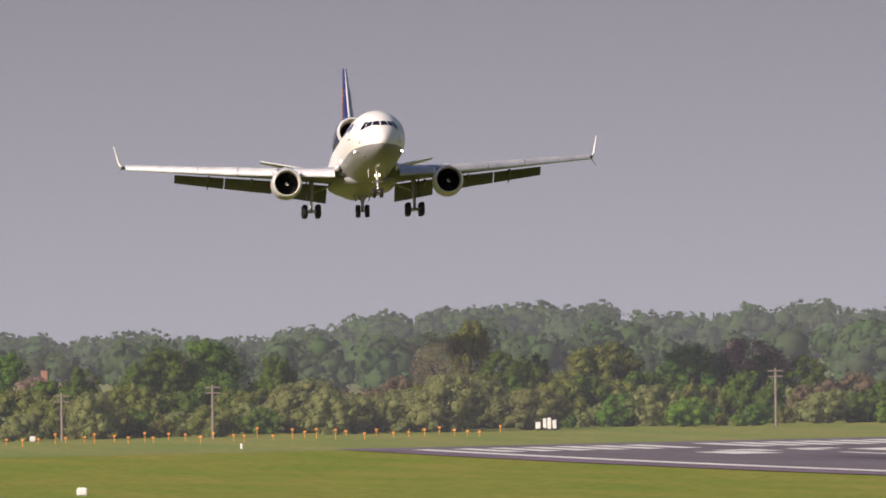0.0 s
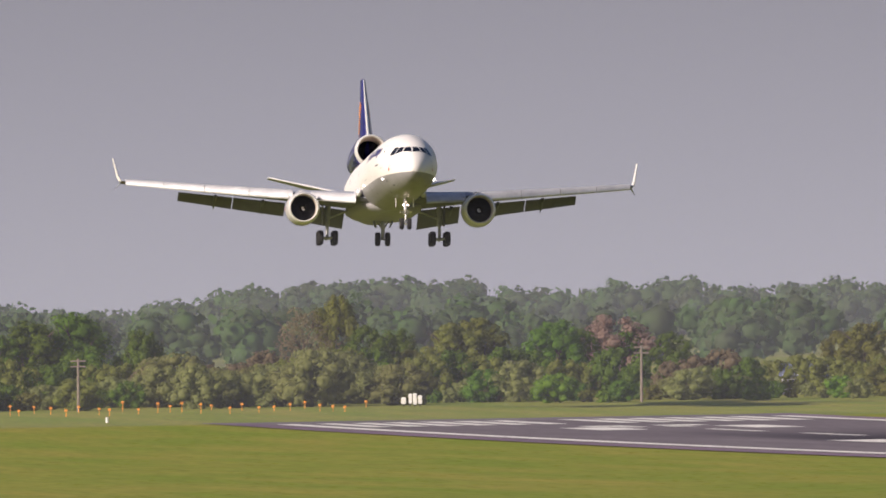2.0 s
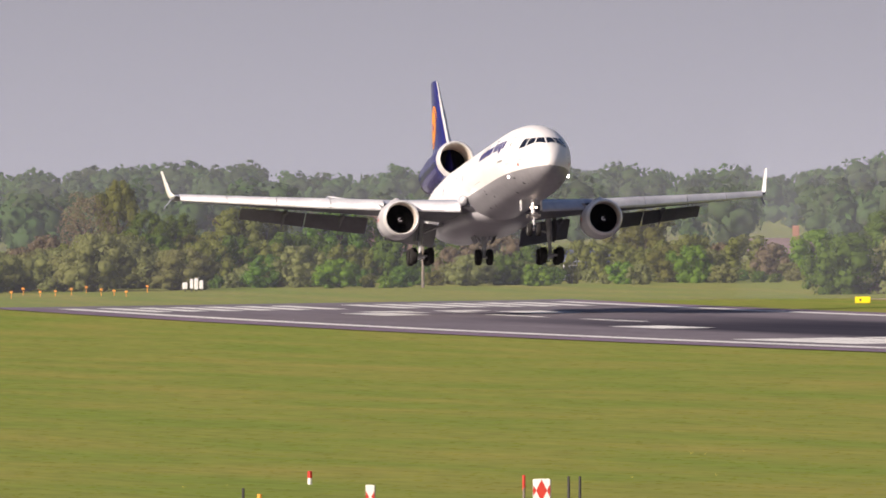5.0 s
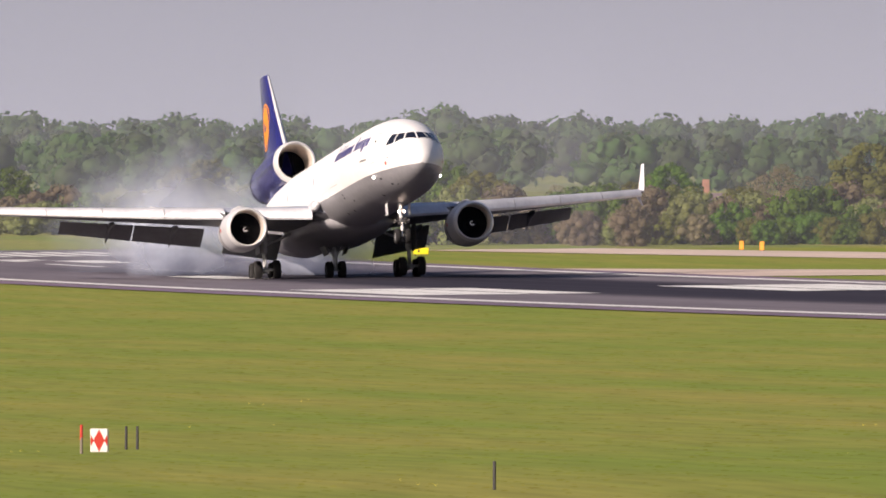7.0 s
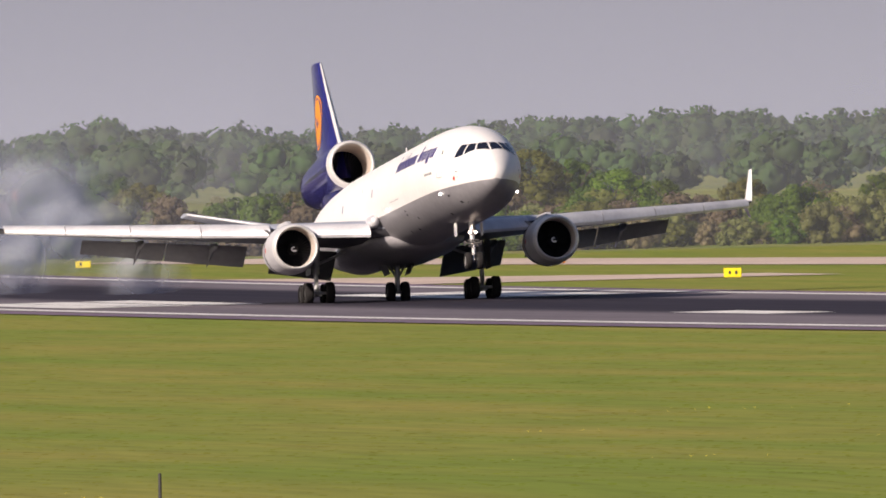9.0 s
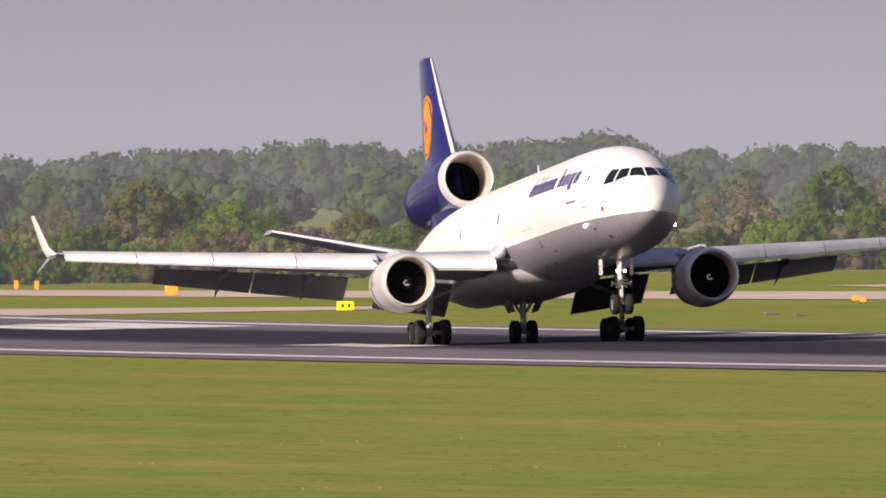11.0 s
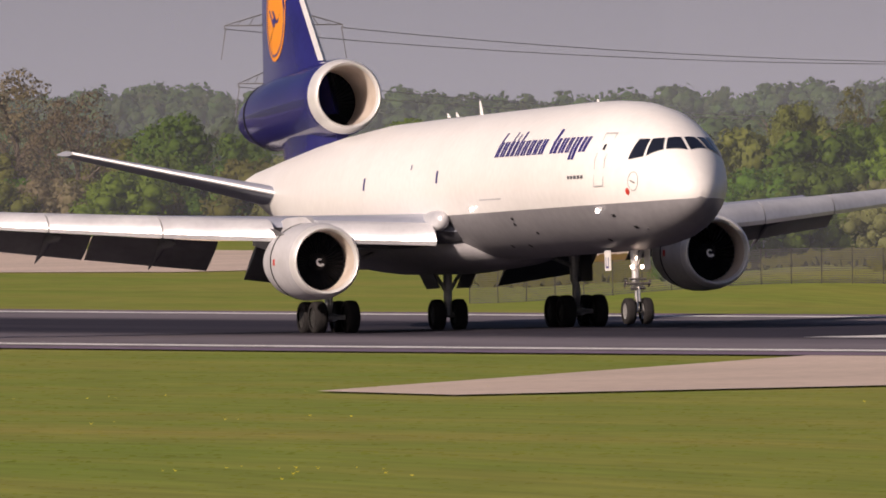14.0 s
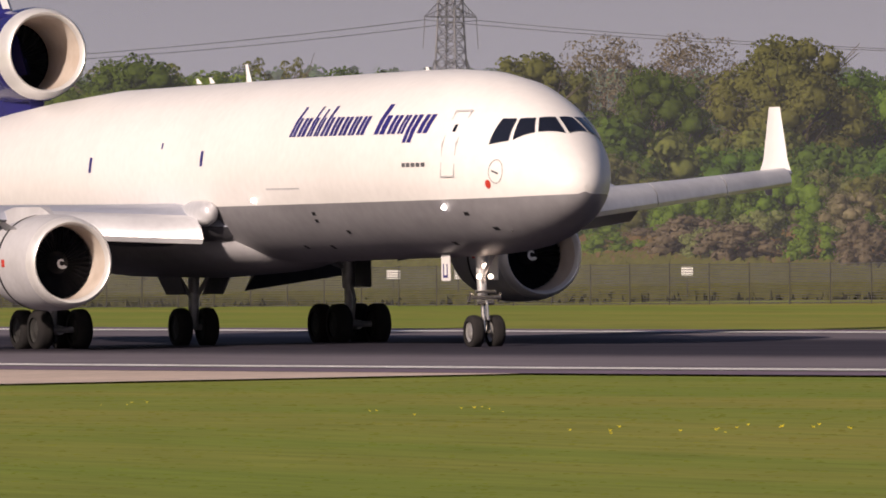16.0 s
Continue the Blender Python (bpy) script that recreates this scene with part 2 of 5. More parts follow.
def add_rubber(m):
    n, l = m.node_tree.nodes, m.node_tree.links
    b = n["Principled BSDF"]
    src = b.inputs["Base Color"].links[0].from_socket
    co, sp = n.new("ShaderNodeTexCoord"), n.new("ShaderNodeSeparateXYZ")
    l.new(co.outputs["Object"], sp.inputs[0])

    def span(sock, a0, a1, b1, b0):
        lo, hi, mu = n.new("ShaderNodeMapRange"), n.new("ShaderNodeMapRange"), n.new("ShaderNodeMath")
        for r, p, q in ((lo, a0, a1), (hi, b0, b1)):
            r.interpolation_type = "SMOOTHSTEP"
            l.new(sock, r.inputs[0])
            r.inputs[1].default_value, r.inputs[2].default_value = p, q
        mu.operation = "MULTIPLY"
        l.new(lo.outputs[0], mu.inputs[0])
        l.new(hi.outputs[0], mu.inputs[1])
        return mu.outputs[0]

    along = span(sp.outputs[0], -1250, -1100, -450, 300)
    across = span(sp.outputs[1], RUN_Y - 12, RUN_Y - 5, RUN_Y + 10, RUN_Y + 16)
    st, mp = n.new("ShaderNodeTexNoise"), n.new("ShaderNodeMapping")
    mp.inputs["Scale"].default_value = (0.006, 0.9, 1)
    l.new(co.outputs["Object"], mp.inputs[0])
    l.new(mp.outputs[0], st.inputs[0])
    st.inputs["Scale"].default_value = 1.0
    sr = n.new("ShaderNodeMapRange")
    sr.inputs[1].default_value, sr.inputs[2].default_value, sr.inputs[3].default_value = 0.3, 0.6, 0.86
    l.new(st.outputs[0], sr.inputs[0])
    m1, m2, mix = n.new("ShaderNodeMath"), n.new("ShaderNodeMath"), n.new("ShaderNodeMix")
    m1.operation = m2.operation = "MULTIPLY"
    l.new(along, m1.inputs[0])
    l.new(across, m1.inputs[1])
    l.new(m1.outputs[0], m2.inputs[0])
    l.new(sr.outputs[0], m2.inputs[1])
    mix.data_type = "RGBA"
    l.new(m2.outputs[0], mix.inputs[0])
    l.new(src, mix.inputs[6])
    mix.inputs[7].default_value = (0.014, 0.011, 0.022, 1)
    l.new(mix.outputs[2], b.inputs["Base Color"])


add_rubber(ASPHALT)


# ---- mesh helpers ----
def mesh_of(name, bm, material, smooth=None):
    me = bpy.data.meshes.new(name)
    bmesh.ops.recalc_face_normals(bm, faces=bm.faces)
    bm.to_mesh(me)
    bm.free()
    for m in (material if isinstance(material, (list, tuple)) else [material]):
        me.materials.append(m)
    if smooth is not None:
        me.shade_smooth()
        me.set_sharp_from_angle(angle=radians(smooth))
    return me


def part(name, bm, material, parent, label="", smooth=None):
    ob = new(name, mesh_of(name, bm, material, smooth))
    ob.parent = parent
    return tagged(ob, label)


def thing(name, label, category, m=None, group=""):
    ob = new(name)
    ob.empty_display_size = 0.5
    if m is not None:
        ob.matrix_world = m
    return tagged(ob, label, category, group)


def box(bm, x0, x1, y0, y1, z0, z1, bevel=0.0, turn=None):
    m = Matrix.Translation(((x0 + x1) / 2, (y0 + y1) / 2, (z0 + z1) / 2)) @ Matrix.Diagonal((abs(x1 - x0), abs(y1 - y0), abs(z1 - z0), 1))
    if turn is not None:
        m = turn @ m
    vs = bmesh.ops.create_cube(bm, size=1, matrix=m)["verts"]
    if bevel:
        es = {e for v in vs for e in v.link_edges}
        bmesh.ops.bevel(bm, geom=list(es), offset=bevel, segments=2, affect="EDGES", clamp_overlap=True)
    return bm


def bar(bm, a, b, r, r2=None, n=8):
    """A round bar from a to b."""
    a, b = Vector(a), Vector(b)
    d = b - a
    m = Matrix.Translation((a + b) / 2) @ d.to_track_quat("Z", "Y").to_matrix().to_4x4()
    bmesh.ops.create_cone(bm, cap_ends=True, segments=n, radius1=r, radius2=r if r2 is None else r2, depth=d.length, matrix=m)
    return bm


def loft(bm, rings, close=True, caps=True):
    """Skin over rings of equally many points."""
    vs = [[bm.verts.new(p) for p in ring] for ring in rings]
    k = len(vs[0])
    for a, b in zip(vs, vs[1:]):
        for i in range(k if close else k - 1):
            j = (i + 1) % k
            bm.faces.new((a[i], a[j], b[j], b[i]))
    if caps:
        for ring in (vs[0], vs[-1]):
            try:
                bm.faces.new(ring)
            except ValueError:
                pass
    bmesh.ops.remove_doubles(bm, verts=bm.verts, dist=1e-4)
    return bm


def lathe(bm, profile, n=32, axis=(0, 0, 0), turn=None):
    """Turn a profile of (x, radius) round the x axis through axis."""
    rings = []
    for x, r in profile:
        ring = [Vector((axis[0] + x, axis[1] + r * math.cos(2 * math.pi * i / n), axis[2] + r * math.sin(2 * math.pi * i / n))) for i in range(n)]
        rings.append([turn @ p for p in ring] if turn is not None else ring)
    return loft(bm, rings, True, False)


# ---- ground ----
def lerp_table(table, x):
    if x <= table[0][0]:
        return table[0][1]
    for (a, u), (b, v) in zip(table, table[1:]):
        if x <= b:
            return u + (v - u) * (x - a) / (b - a)
    return table[-1][1]


# bearing and height angle (degrees) of the wooded skyline
SKYLINE = [(4, .10), (5.4, .11), (6.3, .10), (6.6, .14), (7.0, .19), (7.3, .21), (7.55, .195), (7.65, .217), (7.85, .163), (8.15, .177), (8.44, .21), (8.65, .175), (9.0, .187),
           (9.3, .17), (9.9, .185), (10.05, .243), (10.2, .188), (10.8, .178), (11.3, .185), (11.9, .22), (12.2, .235), (12.7, .2), (13.2, .264), (13.4, .24), (13.5, .18),
           (13.8, .206), (14.3, .2), (15.2, .24), (15.9, .30), (16.7, .29), (17.4, .24), (18.2, .285), (18.7, .295), (22, .34), (26, .31)]
RIDGE = 3000.0


def smooth01(a, b, x):
    t = min(1.0, max(0.0, (x - a) / (b - a)))
    return t * t * (3 - 2 * t)


def bearing(x, y):
    return math.degrees(math.atan2(y, -x))


def ground_z(x, y):
    q = min(5.0, max(-9.0, x / 100 + 8))
    z = SLOPE * q + CURVE * q * q + FALL * min(150.0, max(-150.0, y - RUN_Y)) / 100
    d, az = math.hypot(x, y), bearing(x, y)
    if d > 1500:
        top = EYE_Z + RIDGE * math.tan(radians(lerp_table(SKYLINE, az))) - 8.5
        z += (top - z) * smooth01(1750, RIDGE, d) + 0.6 * noise.noise((x / 90, y / 90, 0)) * smooth01(1700, 2200, d)
    # rough bank behind the fence
    if 17.0 < az < 60 and 690 < d < 1500:
        z += 1.9 * smooth01(700, 775, d) * smooth01(17.2, 19.0, az) * (1 - smooth01(1300, 1500, d))
    return z


def on_ground(az, d):
    x, y = -d * math.cos(radians(az)), d * math.sin(radians(az))
    return x, y, ground_z(x, y)


def build_ground():
    ds = [0, 40, 80, 130, 180] + [210 + 12 * i for i in range(80)] + [1170 + 24 * i for i in range(45)] + [2250 + 60 * i for i in range(20)] + [3500, 3800, 4200, 4700]
    azs = [3 + 0.25 * i for i in range(92)] + [26 + 4 * i for i in range(1, 84)] + [362.0]
    verts, faces = [], []
    for d in ds:
        for a in azs:
            verts.append(on_ground(a, d))
    k = len(azs)
    for i in range(len(ds) - 1):
        for j in range(k):
            faces.append((i * k + j, i * k + (j + 1) % k, (i + 1) * k + (j + 1) % k, (i + 1) * k + j))
    me = bpy.data.meshes.new("ground")
    me.from_pydata(verts, [], faces)
    me.materials.append(GRASS)
    me.shade_smooth()
    return tagged(new("ground", me), "mown airfield grass with brown and yellow patches", "ground", kind="structure")


build_ground()


def strip(name, x0, x1, y0, y1, lift, material, step=20.0, parent=None):
    """A flat strip along the runway that follows the ground."""
    bm = bmesh.new()
    n = max(1, int(abs(x1 - x0) / step))
    rows = []
    for i in range(n + 1):
        x = x0 + (x1 - x0) * i / n
        rows.append([bm.verts.new((x, y, ground_z(x, y) + lift)) for y in (y0, y1)])
    for a, b in zip(rows, rows[1:]):
        bm.faces.new((a[0], b[0], b[1], a[1]))
    ob = new(name, mesh_of(name, bm, material))
    if parent:
        ob.parent = parent
    return ob


def build_runway():
    y = RUN_Y
    road = tagged(strip("runway", -1366, 900, y - 23.2, y + 23.2, 0.06, ASPHALT), "grey asphalt runway with black rubber streaks", "runway", kind="structure")
    for a, b in ((-26.5, -23.2), (23.2, 26.5)):
        tagged(strip("runway_shoulder", -1368, 900, y + a, y + b, 0.055, SHOULDER), "purplish grey asphalt shoulder of the runway", "runway", kind="structure")
    for a in (-22.6, 21.3):
        strip("edge_line", -1345, 900, y + a, y + a + 1.7, 0.075, PAINT, parent=road)
    # threshold keys
    for k in range(6):
        for s in (-1, 1):
            c = y + s * (3.2 + 3.0 * k)
            strip("threshold_stripe", -1345, -1305, c - 0.9, c + 0.9, 0.075, PAINT, 15, road)
    # runway number, as plain blocks
    for a, b, c, d in ((-1281, -1272, -5.0, -1.2), (-1281, -1272, 1.2, 5.0), (-1270, -1263, 0.6, 2.6), (-1270, -1263, -3.6, -1.4)):
        strip("number_block", a, b, y + c, y + d, 0.075, PAINT, 15, road)
    # touchdown bars, the aiming point and the centre line
    for x in (-1255, -1113, -818, -684, -526, -376):
        for s in (-1, 1):
            c = y + s * (6.4 if x < -700 else 4.6)
            if s > 0 and x > -1200:
                continue        # buried under rubber
            strip("touchdown_bar", x - 12.5, x + 12.5, c - 2.0, c + 2.0, 0.075, PAINT, 15, road)
    for s in (-1, 1):
        for c in (8.2, 12.6, 16.6):
            strip("aiming_point_bar", -1010, -962, y + s * c - 1.9, y + s * c + 1.9, 0.075, PAINT, 15, road)
    for k in range(40):
        x = -1240 + 50 * k
        if -1190 < x < 100:
            continue        # buried under rubber
        strip("centre_dash", x, x + 30, y - 0.45, y + 0.45, 0.075, PAINT, 15, road)


build_runway()


def slab(name, corners, lift, material, label):
    bm = bmesh.new()
    n = 14
    (a, b, c, d) = [Vector((*p, 0)) for p in corners]
    grid = []
    for i in range(n + 1):
        u = i / n
        p, q = a.lerp(b, u), d.lerp(c, u)
        row = []
        for j in range(5):
            w = p.lerp(q, j / 4)
            row.append(bm.verts.new((w.x, w.y, ground_z(w.x, w.y) + lift)))
        grid.append(row)
    for r, s in zip(grid, grid[1:]):
        for j in range(4):
            bm.faces.new((r[j], s[j], s[j + 1], r[j + 1]))
    return tagged(new(name, mesh_of(name, bm, material)), label, "taxiway", kind="structure")


y = RUN_Y
slab("taxiway", [(-414, y - 62.5), (-396, y - 64), (-383, y - 26.6), (-478, y - 26.6)], 0.05, CONCRETE, "pale pinkish concrete taxiway mouth")
slab("taxiway", [(-1330, y + 46), (-985, y + 99), (-985, y + 133), (-1330, y + 62)], 0.05, CONCRETE, "pale pinkish concrete taxiway across the grass")
slab("taxiway_apron", [(-1190, y + 113), (-975, y + 106), (-1060, y + 152), (-1180, y + 150)], 0.056, CONCRETE, "pale pinkish concrete apron beyond the taxiway")
slab("taxiway", [(-1160, y + 26.6), (-1080, y + 26.6), (-1070, y + 56), (-1095, y + 56)], 0.045, CONCRETE, "pale concrete turn-off beside the runway")


# ---- the jet ----
# x forwards, y to its left, z up from the foot of the main gear
BODY = [(33.2, 5.10, 0.02, 0.02), (33.18, 5.103, 0.18, 0.18), (33.12, 5.112, 0.35, 0.35), (33.0, 5.13, 0.545, 0.55), (32.8, 5.158, 0.765, 0.775), (32.5, 5.20, 1.00, 1.02), (31.8, 5.31, 1.44, 1.46), (31.0, 5.43, 1.80, 1.84), (30.0, 5.56, 2.12, 2.22),
        (29.0, 5.67, 2.38, 2.50), (27.5, 5.80, 2.66, 2.76), (25.5, 5.88, 2.88, 2.93), (23.0, 5.91, 2.98, 3.00), (20.0, 5.90, 3.01, 3.02), (10.0, 5.80, 3.01, 3.02),
        (0.0, 5.70, 3.01, 3.01), (-6.0, 5.63, 3.00, 3.00), (-12.0, 5.50, 2.82, 2.82), (-16.0, 5.62, 2.42, 2.42), (-20.0, 5.92, 1.80, 1.80), (-24.0, 6.20, 1.15, 1.15),
        (-27.0, 6.40, 0.68, 0.68), (-29.0, 6.50, 0.30, 0.30)]
BELT = [(10, 4.66), (23, 4.72), (28, 4.75), (31, 4.79), (33.2, 4.85)]       # height of the colour line


def body_at(x):
    for a, b in zip(BODY, BODY[1:]):
        if x >= b[0]:
            t = (x - b[0]) / (a[0] - b[0])
            return [b[k] + (a[k] - b[k]) * t for k in (1, 2, 3)]
    return list(BODY[-1][1:])


def on_body(x, z, side, off=0.0):
    """The point of the hull at x and z on one side (-1: right), pushed out by off."""
    zc, ry, rz = body_at(x)
    s = max(-1.0, min(1.0, (z - zc) / rz))
    c = math.sqrt(max(0.0, 1 - s * s))
    return Vector((x + off * 0.15, side * (ry * c + off * c), zc + rz * s + off * s))


def hull_patch(bm, corners, side, off, nu=6, nv=6):
    """A patch lying on the hull between four corners (x, z), in order round it."""
    a, b, c, d = [Vector((p[0], p[1], 0)) for p in corners]
    grid = []
    for i in range(nu + 1):
        p, q = a.lerp(b, i / nu), d.lerp(c, i / nu)
        grid.append([bm.verts.new(on_body(p.lerp(q, j / nv).x, p.lerp(q, j / nv).y, side, off)) for j in range(nv + 1)])
    for r, s in zip(grid, grid[1:]):
        for j in range(nv):
            bm.faces.new((r[j], s[j], s[j + 1], r[j + 1]))
    return bm


def hull_pane(bm, corners, off, n=6):
    """A straight-edged pane between four points near the hull, drawn out onto it."""
    a, b, c, d = [Vector(p) for p in corners]
    grid = []
    for i in range(n + 1):
        p, q = a.lerp(b, i / n), d.lerp(c, i / n)
        row = []
        for j in range(n + 1):
            w = p.lerp(q, j / n)
            zc, ry, rz = body_at(w.x)
            k = 1 / math.hypot(w.y / (ry + off), (w.z - zc) / (rz + off))
            row.append(bm.verts.new((w.x + off * 0.3, w.y * k, zc + (w.z - zc) * k)))
        grid.append(row)
    for r, s in zip(grid, grid[1:]):
        for j in range(n):
            bm.faces.new((r[j], s[j], s[j + 1], r[j + 1]))
    return bm


def build_fuselage(jet):
    xs = []
    for a, b in zip(BODY, BODY[1:]):
        n = 2 if a[0] - b[0] > 1.2 else 1
        xs += [a[0] + (b[0] - a[0]) * i / n for i in range(n)]
    xs.append(BODY[-1][0])
    upper, lower = [], []
    for x in xs:
        zc, ry, rz = body_at(x)
        s = max(-1.0, min(1.0, (lerp_table(BELT, x) - zc) / rz))
        t0 = math.asin(s)
        upper.append([Vector((x, ry * math.cos(t0 + (math.pi - 2 * t0) * i / 40), zc + rz * math.sin(t0 + (math.pi - 2 * t0) * i / 40))) for i in range(41)])
        t1 = math.pi - t0
        lower.append([Vector((x, ry * math.cos(t1 + (math.pi + 2 * t0) * i / 24), zc + rz * math.sin(t1 + (math.pi + 2 * t0) * i / 24))) for i in range(25)])
    part("fuselage", loft(bmesh.new(), upper, False, False), WHITE, jet, "white upper fuselage", 40)
    part("belly", loft(bmesh.new(), lower, False, False), GREY, jet, "grey lower fuselage", 40)
    # wing root fairing and keel
    rings = []
    for x, w, lo, hi in ((9.9, 0.15, 3.0, 3.3), (8.9, 1.7, 2.65, 3.9), (6.8, 3.0, 2.45, 4.5), (2.0, 3.5, 2.3, 4.7), (-4.0, 3.4, 2.35, 4.5), (-8.5, 2.6, 2.6, 4.3), (-11.0, 0.4, 3.2, 3.8)):
        rings.append([Vector((x, w * math.cos(2 * math.pi * i / 24), (lo + hi) / 2 + (hi - lo) / 2 * math.sin(2 * math.pi * i / 24))) for i in range(24)])
    part("wing_fairing", loft(bmesh.new(), rings), GREY, jet, "grey wing root fairing", 40)
    # cockpit glazing: three panes a side
    for side in (-1, 1):
        for c in (((29.97, 1.42, 7.27), (30.04, 1.92, 6.45), (30.76, 1.55, 6.55), (30.40, 1.12, 7.26)), ((30.48, 1.05, 7.26), (30.90, 1.47, 6.56), (31.33, 0.92, 6.82), (30.82, 0.64, 7.25)),
                  ((30.88, 0.55, 7.25), (31.40, 0.82, 6.83), (31.83, 0.06, 6.74), (31.02, 0.06, 7.26))):
            part("cockpit_pane", hull_pane(bmesh.new(), [(p[0], side * p[1], p[2]) for p in c], 0.03), GLASS, jet, "dark cockpit window", 60)
        # door outline and its small pane
        for c in (((27.66, 7.55), (27.66, 7.50), (28.45, 7.50), (28.45, 7.55)), ((27.66, 5.50), (27.66, 5.45), (28.45, 5.45), (28.45, 5.50)),
                  ((27.66, 7.50), (27.66, 5.50), (27.70, 5.50), (27.70, 7.50)), ((28.40, 7.50), (28.40, 5.50), (28.45, 5.50), (28.45, 7.50))):
            part("door_seam", hull_patch(bmesh.new(), c, side, 0.04, 2, 12), COWL, jet, "grey door outline")
        part("door_pane", hull_patch(bmesh.new(), ((28.0, 7.10), (28.0, 6.88), (28.16, 6.88), (28.16, 7.10)), side, 0.02, 2, 2), GLASS, jet)
        for x, z, w, k in ((-2.37, 6.12, 0.22, 0.5), (7.8, 6.24, 0.22, 0.5), (4.06, 6.69, 0.12, 0.2)):
            part("hull_marking", hull_patch(bmesh.new(), ((x, z + k / 2), (x, z - k / 2), (x + w, z - k / 2), (x + w, z + k / 2)), side, 0.015, 2, 3), INK, jet, "small dark hatch window")
        # operator's name as slanting plain bars
        x = 15.35
        for k, (w, lo, hi) in enumerate(((.55, 0, 1), (.62, 0, .62), (.45, 0, 1), (.42, 0, .9), (.62, 0, 1), (.62, 0, .62), (.62, 0, .62), (.55, 0, .62), (.62, 0, .62), (.5, 9, 9), (.85, 0, 1), (.62, 0, .62), (.45, 0, .62), (.65, -.3, .62), (.65, 0, .62))):
            if lo < 5:
                z0, z1 = 6.86 + 0.95 * lo, 6.86 + 0.95 * hi
                for u0, u1, top in ((0, 0.40, hi), (0.55, 0.97, min(hi, .62))):
                    zt = 6.86 + 0.95 * top
                    part("lettering_bar", hull_patch(bmesh.new(), ((x + u0 * w + 0.28 * top, zt), (x + u0 * w + 0.28 * lo, z0), (x + u1 * w + 0.28 * lo, z0), (x + u1 * w + 0.28 * top, zt)), side, 0.02, 2, 4), INK, jet, "dark blue lettering as plain bars")
            x += 1.05 * w + 0.14
        for k in range(5):
            part("lettering_bar", hull_patch(bmesh.new(), ((25.1 + 0.33 * k, 5.93), (25.1 + 0.33 * k, 5.80), (25.35 + 0.33 * k, 5.80), (25.35 + 0.33 * k, 5.93)), side, 0.014, 2, 1), UNDER, jet, "small grey lettering as a bar")
        # small round crest, a red port and flush seams
        bm = bmesh.new()
        for i in range(24):
            a0, a1 = 2 * math.pi * i / 24, 2 * math.pi * (i + 1) / 24
            vs = [bm.verts.new(on_body(30.55 + r * 0.33 * math.cos(a), 5.60 + r * 0.38 * math.sin(a), side, 0.015)) for a, r in ((a0, 1), (a1, 1), (a1, .93), (a0, .93))]
            bm.faces.new(vs)
        part("crest_ring", bm, GREY, jet, "thin grey round crest")
        part("crest_mark", hull_patch(bmesh.new(), ((30.36, 5.66), (30.38, 5.60), (30.66, 5.50), (30.68, 5.56)), side, 0.016, 3, 2), UNDER, jet)
        bm = bmesh.new()
        vs = [bm.verts.new(on_body(30.17 + 0.13 * math.cos(2 * math.pi * i / 14), 5.21 + 0.14 * math.sin(2 * math.pi * i / 14), side, 0.016)) for i in range(14)]
        bm.faces.new(vs)
        part("red_port", bm, RED, jet, "small red round port")
        part("panel_seam", hull_patch(bmesh.new(), ((13.5, 5.22), (13.5, 5.17), (16.4, 5.17), (16.4, 5.22)), side, 0.012, 4, 1), COWL, jet)
        for x, z in ((16.7, 4.38), (16.6, 4.15), (18.55, 3.78), (15.8, 3.3), (13.6, 3.31), (25.8, 3.37), (29.3, 3.82), (28.3, 4.3)):
            part("belly_vent", hull_patch(bmesh.new(), ((x, z + 0.05), (x, z - 0.06), (x + 0.28, z - 0.06), (x + 0.28, z + 0.05)), side, 0.012, 2, 1), DARK, jet, "small dark vent")
        # landing light in the nose side
        bm = bmesh.new()
        p = on_body(27.3, 4.52, side, 0.03)
        bmesh.ops.create_uvsphere(bm, u_segments=14, v_segments=8, radius=0.09, matrix=Matrix.Translation(p + Vector((0.06, 0, 0))))
        part("landing_light", bm, LAMPWHITE, jet, "lit landing light")
        bm = bmesh.new()
        bmesh.ops.create_uvsphere(bm, u_segments=10, v_segments=6, radius=0.07, matrix=Matrix.Translation(on_body(12.2, 4.85, side, 0.05)))
        part("wing_light", bm, LAMPWHITE, jet, "small lit wing light")
    # blade aerials and low bumps on the crown
    for x, k in ((4.8, 0.55), (20.5, 0.22), (1.5, 0.16), (0.3, 0.14)):
        bm = bmesh.new()
        loft(bm, [[(x - 0.30 + d, w, 8.76) for d, w in ((0, 0), (0.2, .04), (0.5, 0), (0.2, -.04))], [(x - 0.35 + d, w, 8.8 + k) for d, w in ((0, 0), (0.08, .015), (0.2, 0), (0.08, -.015))]])
        part("aerial", bm, WHITE, jet, "white blade aerial")
    for y in (-0.5, 0.5):
        bm = bmesh.new()
        bar(bm, (29.6, y * 2.4, 3.95), (30.05, y * 2.4, 3.72), 0.03)
        bar(bm, (30.05, y * 2.4, 3.72), (29.75, y * 2.4, 3.9), 0.03)
        part("pitot_probe", bm, SHINY, jet, "small chrome probe")


WINGS, SPOILERS = [], []


def wing_le(y):
    return 8.6 - (y - 2.6) * 0.697


WING_CHORD = [(2.0, 11.6), (8.5, 7.7), (16.0, 5.2), (24.7, 2.8)]


def wing_z(y):
    return 4.0 + (y - 2.6) * 0.073 + 0.0006 * (y - 2.6) ** 2


